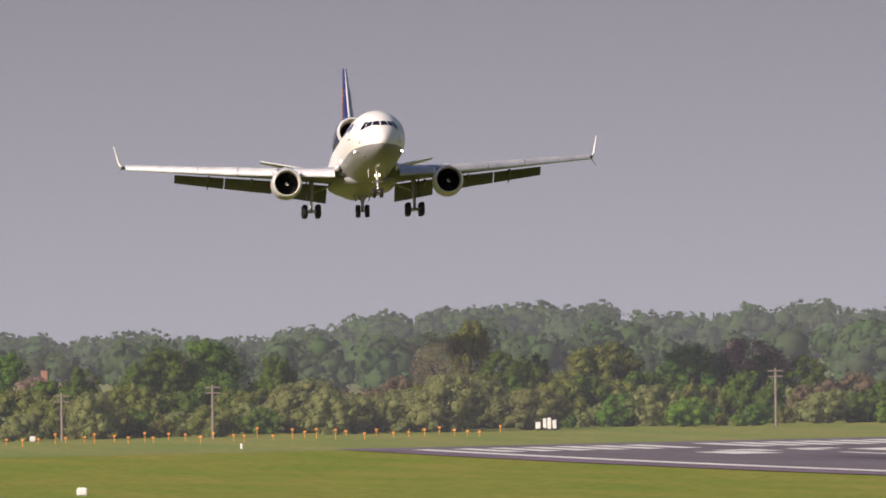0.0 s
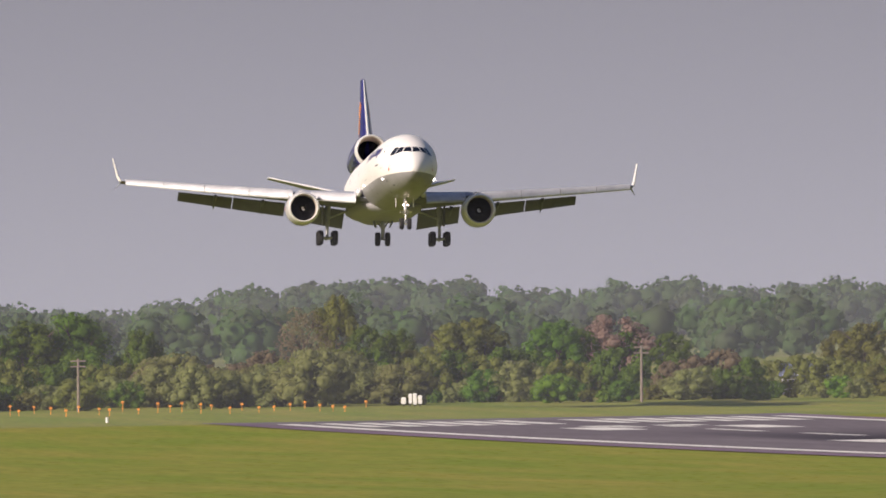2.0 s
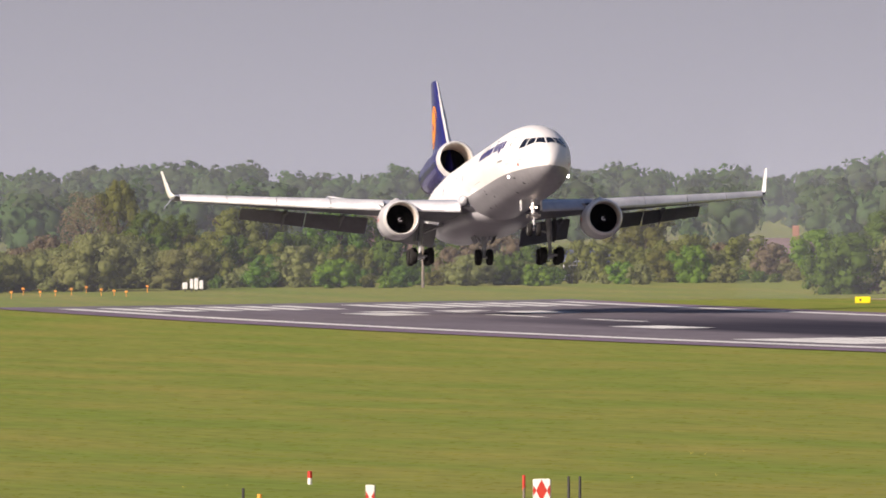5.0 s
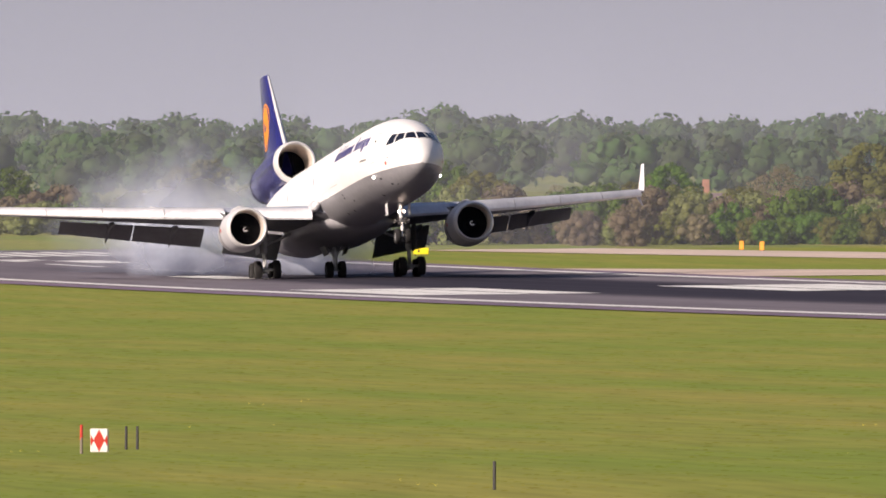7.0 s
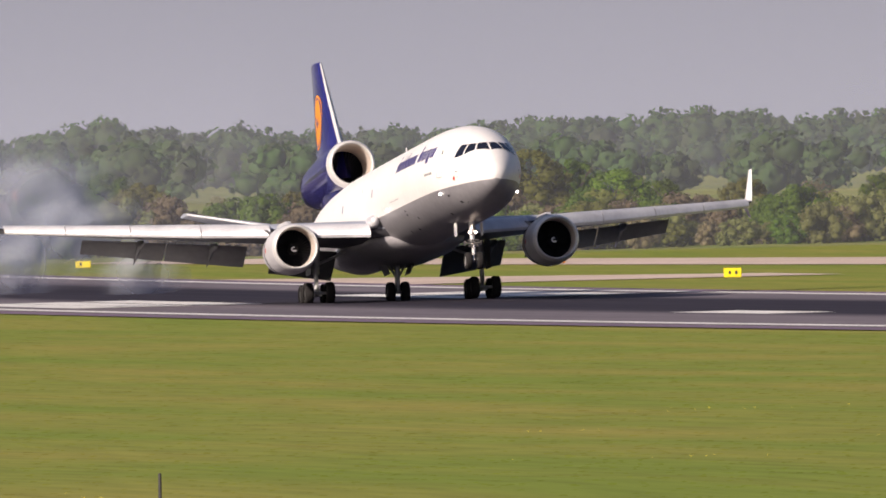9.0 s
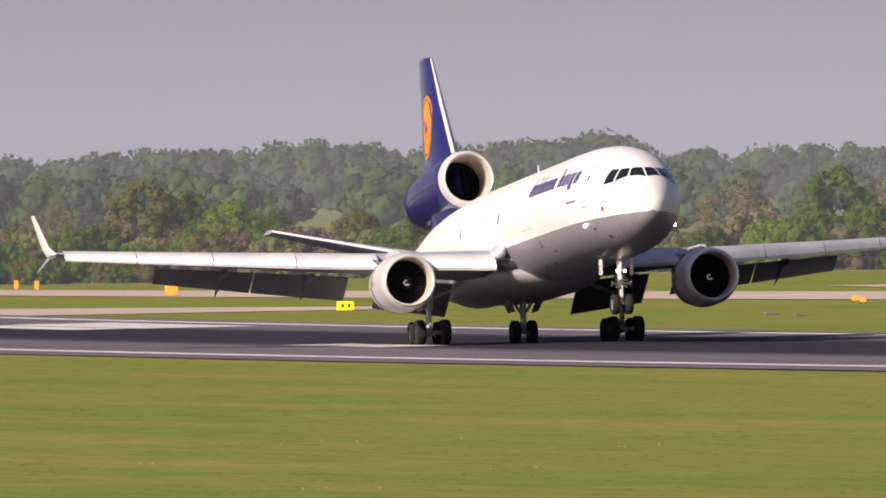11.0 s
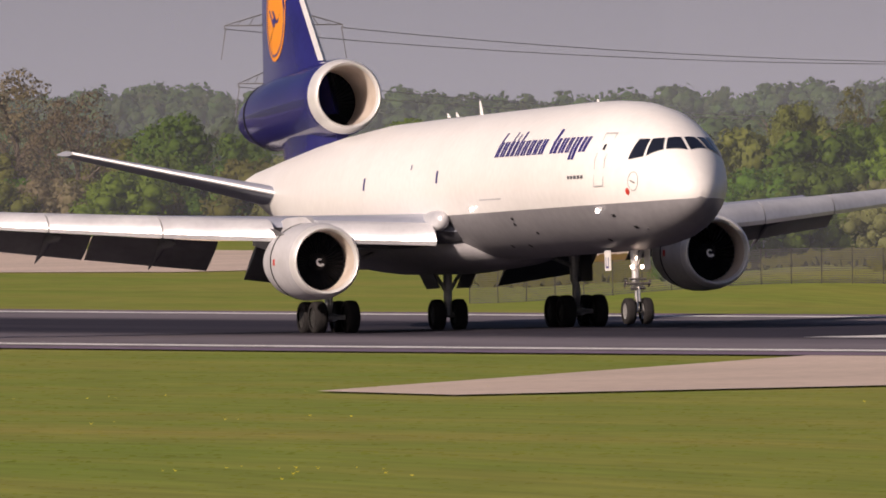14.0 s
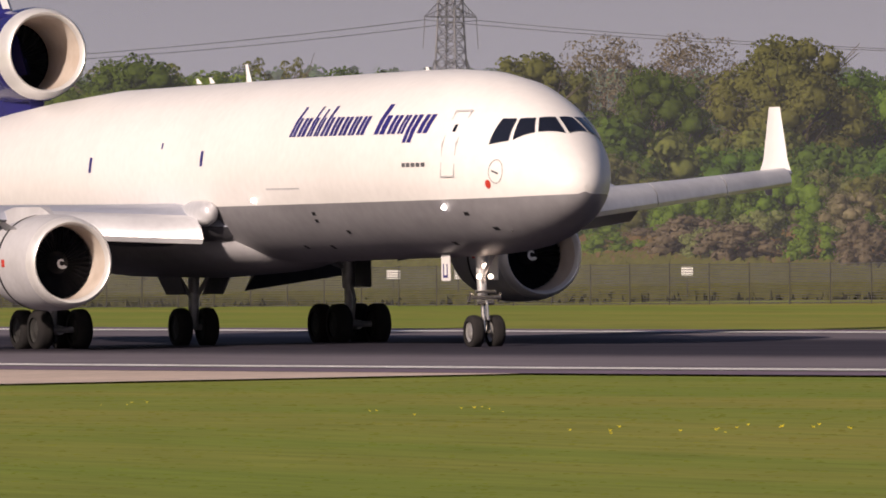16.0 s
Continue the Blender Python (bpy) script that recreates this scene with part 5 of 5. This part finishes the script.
def rough_band():
    """Tall rough grass and heath on the bank behind the fence."""
    rng = np.random.default_rng(12)
    for mname, lo, hi, n, hmax, colr in (("olive", 668, 748, 17000, 0.62, "olive"), ("heath", 742, 792, 12000, 0.6, "heath")):
        V, F = [], []
        for i in range(n):
            az = rng.uniform(17.3, 25.0)
            k = lerp_table([(17.3, 1.30), (19.0, 1.10), (21.5, 1.02), (25.0, 0.97)], az)
            x, y, z = on_ground(az, rng.uniform(lo, hi) * k)
            b = len(V)
            for q in range(3):
                a, s, g = rng.uniform(0, 6.28), rng.uniform(.07, .2), rng.uniform(.3, 1) * hmax
                ox, oy = rng.normal(0, .5, 2)
                c = len(V)
                V += [(x + ox - s * math.cos(a), y + oy - s * math.sin(a), z - .05), (x + ox + s * math.cos(a), y + oy + s * math.sin(a), z - .05), (x + ox + .4 * s, y + oy + .1, z + g), (x + ox - .5 * s, y + oy - .1, z + g * .8)]
                F.append((c, c + 1, c + 2, c + 3))
        N = [tuple(Vector((0.35, -0.5, 0.8 + 0.2 * math.sin(i // 4 * 1.7))).normalized()) for i in range(len(V))]
        me = leafy_mesh("rough_growth", V, F, N, LEAF[colr])
        tagged(new("rough_growth", me), "tall rough grass and heath on the bank", "grass", kind="stuff")


rough_band()
for az, d, w, hh in ((17.44, 870, .3, 1.3), (17.86, 850, .3, 1.3), (18.33, 800, .3, 1.35), (19.33, 745, .3, 1.35), (19.88, 730, .35, 1.35), (20.46, 715, .3, 1.35), (21.06, 700, .35, 1.4), (21.71, 690, .3, 1.35), (22.17, 680, .6, 1.4), (22.41, 676, .3, 1.35), (23.26, 665, .5, 1.4)):
    x, yy, z = on_ground(az, d)
    t = thing("notice_board", "small white notice board on a post", "sign", placed(x, yy, facing(x, yy)), "fence notices")
    part("board", box(bmesh.new(), -w / 2, w / 2, -.02, .02, hh - .3, hh + .1, .01), PAINT, t)
    part("post", bar(bmesh.new(), (0, .05, -.1), (0, .05, hh), .03, .03, 6), POSTDARK, t)


def pylon(az, d, top, label, width, turn=0.0):
    x, y, z = on_ground(az, d)
    H = EYE_Z + d * math.tan(radians(top)) - z
    t = thing("power_pylon", label, "pylon", Matrix.Translation((x, y, z)) @ Matrix.Rotation(radians(90 - az + turn), 4, "Z"))
    half = [(0, width * .8), (.43, width * .36), (.614, width * .29), (.88, width * .21), (1.0, width * .05)]
    bm = bmesh.new()
    levels = [0, .10, .19, .27, .34, .40, .45, .49, .53, .57, .61, .645, .68, .715, .75, .785, .82, .85, .88, .91, .94, .97, 1.0]
    for a, b in zip(levels, levels[1:]):
        wa, wb = lerp_table(half, a), lerp_table(half, b)
        ca = [Vector((sx * wa, sy * wa, a * H)) for sx, sy in ((-1, -1), (1, -1), (1, 1), (-1, 1))]
        cb = [Vector((sx * wb, sy * wb, b * H)) for sx, sy in ((-1, -1), (1, -1), (1, 1), (-1, 1))]
        for i in range(4):
            j = (i + 1) % 4
            bar(bm, ca[i], cb[i], .13, .13, 4)
            bar(bm, ca[i], cb[j], .065, .065, 4)
            bar(bm, ca[j], cb[i], .065, .065, 4)
            bar(bm, cb[i], cb[j], .05, .05, 4)
    part("lattice_mast", bm, STEEL, t, "galvanised lattice mast")
    tips = []
    for f, arm in ((.415, width * 1.36), (.597, width * 1.75), (.86, width * 1.3)):
        w = lerp_table(half, f)
        for s in (-1, 1):
            bm = bmesh.new()
            tip = Vector((s * arm, 0, f * H))
            for sy in (-1, 1):
                bar(bm, (s * w, sy * w, f * H), tip, .075, .06, 4)
                bar(bm, (s * w, sy * w, (f + .045) * H), tip, .07, .05, 4)
                for k in range(1, 4):
                    p = Vector((s * w, sy * w, f * H)).lerp(tip, k / 4)
                    q = Vector((s * w, sy * w, (f + .045) * H)).lerp(tip, (k - .5) / 4)
                    bar(bm, p, q, .035, .035, 4)
            part("cross_arm", bm, STEEL, t)
            part("insulator", bar(bmesh.new(), tip, tip - Vector((0, 0, .35)), .06, .06, 6), STEEL, t, "pale insulator string")
            tips.append(tip - Vector((0, 0, .35)))
            # jumper loop with its string
            part("jumper_string", bar(bmesh.new(), tip - Vector((s * .15, 0, .2)), tip + Vector((s * .35, 0, -3.6)), .06, .04, 6), STEEL, t, "hanging pale insulator string")
    return t, tips


def cables(t, tips, t2, tips2):
    """Sagging lines between two pylons."""
    line = tagged(new("power_line"), "sagging power cables between pylons", "cable")
    for p, q in zip(tips, tips2):
        a, b = t.matrix_basis @ p, t2.matrix_basis @ q
        pts = []
        for i in range(25):
            u = i / 24
            w = a.lerp(b, u)
            w.z -= 4 * 5.0 * u * (1 - u)
            pts.append(w)
        bm = bmesh.new()
        for u, v in zip(pts, pts[1:]):
            bar(bm, u, v, .045, .045, 5)
        part("cable", bm, WIRE, line)


p1 = pylon(16.55, 1640, 1.0, "tall grey lattice power pylon behind the trees", 3.6)
p2 = pylon(22.39, 1740, 1.0, "grey lattice power pylon behind the trees", 3.6, 62)
p3 = pylon(28.5, 1700, 1.05, "grey lattice power pylon beyond the field", 3.6, 60)
cables(*p1, *p2)
cables(*p2, *p3)


# long low pale wall beyond the far taxiway
bm = bmesh.new()
pts = [on_ground(15.6 + 0.2 * i, 1322) for i in range(18)]
for p, q in zip(pts, pts[1:]):
    vs = [bm.verts.new((*c[:2], c[2] + dz)) for c, dz in ((p, -.1), (q, -.1), (q, .42), (p, .42))]
    back = [bm.verts.new((v.co.x - .3, v.co.y + .15, v.co.z)) for v in vs]
    bm.faces.new(vs)
    bm.faces.new((vs[3], vs[2], back[2], back[3]))
    bm.faces.new(back[::-1])
tagged(new("boundary_wall", mesh_of("boundary_wall", bm, CONCRETE)), "long low pale concrete boundary wall", "wall", kind="structure")


def telegraph_pole(az, d, top):
    x, y, z = on_ground(az, d)
    hh = EYE_Z + d * math.tan(radians(top)) - z
    t = thing("telegraph_pole", "weathered wooden pole with cross bars", "pole", Matrix.Translation((x, y, z)), "poles at the hedge")
    part("pole", bar(bmesh.new(), (0, 0, -.2), (0, 0, hh), .16, .11, 8), WOOD, t)
    for dz in (.25, .8):
        part("cross_bar", box(bmesh.new(), -.08, .08, -.75, .75, hh - dz - .07, hh - dz + .07), WOOD, t)


telegraph_pole(6.21, 1512, -.075)
telegraph_pole(5.65, 1512, -.10)
telegraph_pole(8.30, 1515, -.04)


def house(az, d, top, w, label, roof, wall, deep=8.0, chimney=True):
    x, y, z = on_ground(az, d)
    hh = EYE_Z + d * math.tan(radians(top)) - z
    t = thing("house", label, "house", Matrix.Translation((x, y, z)) @ Matrix.Rotation(radians(90 - az), 4, "Z"))
    e = hh * .62
    part("wall", box(bmesh.new(), -w / 2, w / 2, -deep / 2, deep / 2, -.3, e), wall, t)
    bm = bmesh.new()
    loft(bm, [[Vector((s * (w / 2 + .3), -deep / 2 - .4, e - .15)), Vector((s * (w / 2 + .3), 0, hh)), Vector((s * (w / 2 + .3), deep / 2 + .4, e - .15))] for s in (-1, 1)])
    rf = part("roof", bm, roof, t)
    if chimney:
        part("chimney", box(bmesh.new(), w * .18, w * .18 + .7, -.4, .4, hh - .8, hh + 1.3, .03), BRICK, rf)
    for u in (-.3, .05, .32):
        part("window", box(bmesh.new(), w * u - .5, w * u + .5, deep / 2 - .02, deep / 2 + .05, e * .35, e * .75), GLASS, t)
        part("window", box(bmesh.new(), w * u - .5, w * u + .5, -deep / 2 - .05, -deep / 2 + .02, e * .35, e * .75), GLASS, t)


house(8.93, 1575, -.112, 6.0, "long shed with a blue sheet roof", ROOFBLUE, PAINT, 9, False)
house(9.63, 1600, -.075, 6.5, "house with a brown tiled roof behind bushes", TILE, BRICK)
house(10.92, 1490, -.09, 8.0, "house with a brick chimney among trees", TILE, BRICK)
house(5.53, 1640, -.06, 7.0, "house with pale walls behind trees", TILE, PAINT)


# dandelions and flattened straw in the mown grass
def tufts():
    rng = np.random.default_rng(3)
    V, F = [], []
    for i in range(2400):
        x, yy = rng.uniform(-470, -270), rng.uniform(45, 135)
        if noise.noise((x / 14, yy / 8, 3.0)) < 0.40:
            continue
        z = ground_z(x, yy) + 0.03
        s, b = rng.uniform(.02, .05), len(V)
        V += [(x - s, yy, z), (x + s, yy, z), (x, yy + s, z + s), (x, yy - s, z + s * 1.2)]
        F += [(b, b + 1, b + 2), (b, b + 1, b + 3)]
    me = bpy.data.meshes.new("dandelions")
    me.from_pydata(V, [], F)
    me.materials.append(YELLOW)
    tagged(new("dandelions", me), "scattered yellow dandelions in the mown grass", "flowers", kind="stuff")


tufts()


def on_slab(x, yy):
    """Whether a place lies on the concrete taxiway mouth before the runway."""
    q = [(-414, RUN_Y - 62.5), (-396, RUN_Y - 64), (-383, RUN_Y - 26.6), (-478, RUN_Y - 26.6)]
    return all((b[0] - a[0]) * (yy - a[1]) - (b[1] - a[1]) * (x - a[0]) > -20 for a, b in zip(q, q[1:] + q[:1]))


def grass_blades():
    """Clumps of mown grass between the camera and the runway."""
    rng = np.random.default_rng(12)
    n = 56000
    az = np.radians(rng.uniform(5.0, 24.8, n))
    d = 230 * np.exp(rng.uniform(0, 1.8, n))
    V, F = [], []
    for a, q, w, turn, lean, hh in zip(az, d, rng.uniform(.5, 1.3, n), rng.uniform(-.35, .35, n), rng.normal(0, .5, n), rng.uniform(.35, 1.1, n)):
        x, yy = -q * math.cos(a), q * math.sin(a)
        if yy > RUN_Y - 27.5 or on_slab(x, yy):
            continue
        z = ground_z(x, yy) - .01
        s = w * .10 * (q / 350)
        h = hh * .028
        dx, dy = math.sin(a + turn), math.cos(a + turn)
        b = len(V)
        for k in (-1, -.3, .4, 1):
            V.append((x + dx * s * k, yy + dy * s * k, z))
        for k in (-.7, .1, .8):
            V.append((x + dx * s * (k + lean * .4), yy + dy * s * (k + lean * .4), z + h * (1.2 - .4 * abs(k))))
        F += [(b, b + 1, b + 4), (b + 1, b + 2, b + 5), (b + 2, b + 3, b + 6), (b + 1, b + 5, b + 4), (b + 2, b + 6, b + 5)]
    me = leafy_mesh("grass", V, F, [(0, 0, 1)] * len(V), BLADES)
    tagged(new("grass", me), "short mown green grass with yellowed clumps", "grass", kind="stuff")


grass_blades()


# ---- spring haze ----
def haze_sheet(line, veil, low=60.0, high=165.0, first=-10.0, last=50.0):
    """Added see-through sheet across the view: its pale colour imitates haze over what lies behind."""
    m = bpy.data.materials.new("haze")
    m.use_nodes = True
    n, l = m.node_tree.nodes, m.node_tree.links
    n.clear()
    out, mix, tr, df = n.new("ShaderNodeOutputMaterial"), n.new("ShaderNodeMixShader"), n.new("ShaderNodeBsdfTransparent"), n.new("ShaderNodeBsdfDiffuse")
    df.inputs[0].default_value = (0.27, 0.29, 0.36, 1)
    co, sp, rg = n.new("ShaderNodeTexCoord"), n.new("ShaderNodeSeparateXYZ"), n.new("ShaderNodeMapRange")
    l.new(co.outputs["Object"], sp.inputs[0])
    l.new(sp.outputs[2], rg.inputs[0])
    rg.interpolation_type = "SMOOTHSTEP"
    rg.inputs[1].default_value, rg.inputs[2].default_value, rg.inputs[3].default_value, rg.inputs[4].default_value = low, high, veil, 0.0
    l.new(rg.outputs[0], mix.inputs[0])
    l.new(tr.outputs[0], mix.inputs[1])
    l.new(df.outputs[0], mix.inputs[2])
    l.new(mix.outputs[0], out.inputs[0])
    bm = bmesh.new()
    far = lambda a: float(np.interp(a, [p[0] for p in line], [p[1] for p in line]))
    rings = [[Vector((-far(a) * math.cos(radians(a)), far(a) * math.sin(radians(a)), z)) for a in [first + (last - first) * q / 300 for q in range(301)]] for z in (-6, 170)]
    loft(bm, rings, False, False)
    tagged(new("haze", mesh_of("haze", bm, m)), "added see-through grey sheet imitating spring haze", "haze", kind="structure")


# two low sheets pale the nearer trees, two tall ones the ridge
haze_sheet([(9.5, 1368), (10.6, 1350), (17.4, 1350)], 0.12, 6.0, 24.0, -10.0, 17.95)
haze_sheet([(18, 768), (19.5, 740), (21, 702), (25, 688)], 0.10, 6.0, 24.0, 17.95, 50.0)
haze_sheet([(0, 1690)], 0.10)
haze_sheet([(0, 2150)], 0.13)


# ---- tyre smoke ----
def smoke_material():
    m = bpy.data.materials.new("tyre_smoke")
    m.use_nodes = True
    n, l = m.node_tree.nodes, m.node_tree.links
    n.clear()
    out, mix, tr, df = n.new("ShaderNodeOutputMaterial"), n.new("ShaderNodeMixShader"), n.new("ShaderNodeBsdfTransparent"), n.new("ShaderNodeBsdfDiffuse")
    df.inputs[0].default_value = (0.64, 0.69, 0.82, 1)
    co, tx, rg = n.new("ShaderNodeTexCoord"), n.new("ShaderNodeTexNoise"), n.new("ShaderNodeMapRange")
    info, sh = n.new("ShaderNodeObjectInfo"), n.new("ShaderNodeVectorMath")
    l.new(co.outputs["Object"], sh.inputs[0])
    l.new(info.outputs["Location"], sh.inputs[1])
    l.new(sh.outputs[0], tx.inputs[0])
    tx.inputs["Scale"].default_value, tx.inputs["Detail"].default_value, tx.inputs["Roughness"].default_value = 0.45, 6, 0.6
    rg.inputs[1].default_value, rg.inputs[2].default_value, rg.inputs[3].default_value, rg.inputs[4].default_value = 0.25, 0.65, 0.70, 1.0
    l.new(tx.outputs[0], rg.inputs[0])
    # thins out from the middle of the puff (kept in the mesh's own "u, v" layer) to its rim
    uv, ln, fade = n.new("ShaderNodeUVMap"), n.new("ShaderNodeVectorMath"), n.new("ShaderNodeMapRange")
    uv.uv_map = "puff"
    ln.operation = "LENGTH"
    l.new(uv.outputs[0], ln.inputs[0])
    fade.interpolation_type = "SMOOTHSTEP"
    fade.inputs[1].default_value, fade.inputs[2].default_value, fade.inputs[3].default_value, fade.inputs[4].default_value = 0.0, 1.0, 0.64, 0.0
    l.new(ln.outputs["Value"], fade.inputs[0])
    mul = n.new("ShaderNodeMath")
    mul.operation = "MULTIPLY"
    l.new(rg.outputs[0], mul.inputs[0])
    l.new(fade.outputs[0], mul.inputs[1])
    l.new(mul.outputs[0], mix.inputs[0])
    l.new(tr.outputs[0], mix.inputs[1])
    ts, half = n.new("ShaderNodeBsdfTranslucent"), n.new("ShaderNodeMixShader")
    ts.inputs[0].default_value = (0.64, 0.69, 0.82, 1)
    half.inputs[0].default_value = 0.5
    l.new(df.outputs[0], half.inputs[1])
    l.new(ts.outputs[0], half.inputs[2])
    l.new(half.outputs[0], mix.inputs[2])
    l.new(mix.outputs[0], out.inputs[0])
    return m


SMOKE = smoke_material()


def puff(seed, size, blobs, label="pale bluish puff of tyre smoke"):
    """A lumpy dome that bulges towards +x and -y."""
    bm = bmesh.new()
    layer = bm.loops.layers.uv.new("puff")
    out = Vector((0.93, -0.36, 0)).normalized()
    across = Vector((0.36, 0.93, 0)).normalized()
    rows = []
    for i in range(13):
        row = []
        for j in range(28):
            q, a = i / 12, 2 * math.pi * j / 28
            u, v = q * math.cos(a), q * math.sin(a)
            lump = 1 + .35 * noise.noise((u * 2.2 + seed, v * 2.2, 0.3))
            p = across * (u * size * 1.25 * lump) + Vector((0, 0, v * size * lump)) + out * (size * .55 * (1 - q * q) * lump)
            row.append((bm.verts.new(p), u, v))
        rows.append(row)
    for r, s in zip(rows, rows[1:]):
        for j in range(28):
            quad = (r[j], r[(j + 1) % 28], s[(j + 1) % 28], s[j])
            f = bm.faces.new([w[0] for w in quad])
            for lp, w in zip(f.loops, quad):
                lp[layer].uv = (w[1], w[2])
    return tagged(new("smoke_puff", mesh_of("smoke_puff", bm, SMOKE, 180)), label, "smoke", "tyre smoke")


# born at (seconds, x, y), height it climbs to, drift and size
PUFFS = []
for k, (t0, x, dy, rise, size, n) in enumerate(((6.28, -1160, -5, 2.0, 2.6, 1), (6.32, -1150, 5, 1.8, 2.6, 1), (6.42, -1156, -5, 5.2, 4.6, 1), (6.50, -1146, 4, 4.4, 4.4, 1), (6.60, -1150, -3, 6.2, 5.4, 1), (6.72, -1138, -6, 3.4, 4.2, 1),
                                                (6.86, -1132, 4, 5.6, 5.4, 1), (7.05, -1118, -5, 3.6, 4.2, 1), (7.25, -1105, 3, 5.0, 5.0, 1), (7.5, -1090, -4, 2.6, 3.6, 1), (7.85, -1066, 2, 2.0, 2.8, 1), (6.66, -1172, -4, 5.6, 5.0, 1), (6.80, -1166, 4, 6.8, 5.2, 1), (7.1, -1140, -2, 6.6, 5.2, 1), (7.4, -1122, 4, 6.2, 5.0, 1))):
    PUFFS.append((puff(20 + k, size * 1.15, n), t0, x, RUN_Y + dy, rise, 14))
for k, (t0, x, rise, size) in enumerate(((14.22, -560, .6, 1.15), (14.28, -556.5, .7, 1.1), (14.34, -553, .55, 1.0), (14.5, -545, .5, .8))):
    PUFFS.append((puff(60 + k, size, 9, "small pale puff of smoke behind the nose wheels"), t0, x, RUN_Y + 1, rise, 6))


# ---- what moves ----
def motions():
    rows = []
    for t, x, yy, z, yaw, pit, bank in FLIGHT:
        m = Matrix.Translation((x, yy, z)) @ Matrix.Rotation(radians(yaw), 4, "Z") @ Matrix.Rotation(radians(-pit), 4, "Y") @ Matrix.Rotation(radians(bank), 4, "X")
        rows.append((t, m))
    walk(jet, rows)
    # the wings bend upwards in flight and sag once their lift is dumped
    for wing, s in WINGS:
        hinge = Matrix.Translation((0, s * 2.6, 4.0))
        walk(wing, [(t, hinge @ Matrix.Rotation(radians(s * a), 4, "X") @ hinge.inverted()) for t, a in ((0, 1.2), (6.4, 1.3), (7.2, 1.3), (8.5, 0.8), (10.8, -0.2), (13.0, -0.7), (16.0, -1.0))])
    # spoilers rise once the wheels carry the weight
    for ob, a, axis, up in SPOILERS:
        m0 = Matrix.Translation(a)
        walk(ob, [(t, m0 @ Matrix.Rotation(radians(q * up), 4, axis) @ m0.inverted()) for t, q in ((0, 0), (8.6, 0), (10.2, 0.6), (13.4, 0.7), (14.4, 1.0), (16.0, 1.0))])
    for ob, t0, x, yy, rise, drift in PUFFS:
        g = ground_z(x, yy)
        deep = g - 14
        rows = [(0.0, pose(x, yy, deep)), (t0 - 0.1, pose(x, yy, deep)), (t0 + 0.1, pose(x + 2, yy, g + rise * .3, 0, 0, 10)), (t0 + .7, pose(x + drift * .3, yy + .6, g + rise * .75, 0, 0, 28)),
                (t0 + 1.6, pose(x + drift * .45, yy + 1.6, g + rise, 0, 0, 45)), (16.0, pose(x + drift * .9, yy + 9, g + rise * 1.5, 0, 0, 80))]
        walk(ob, [r for r in rows if r[0] <= 16.0])


motions()
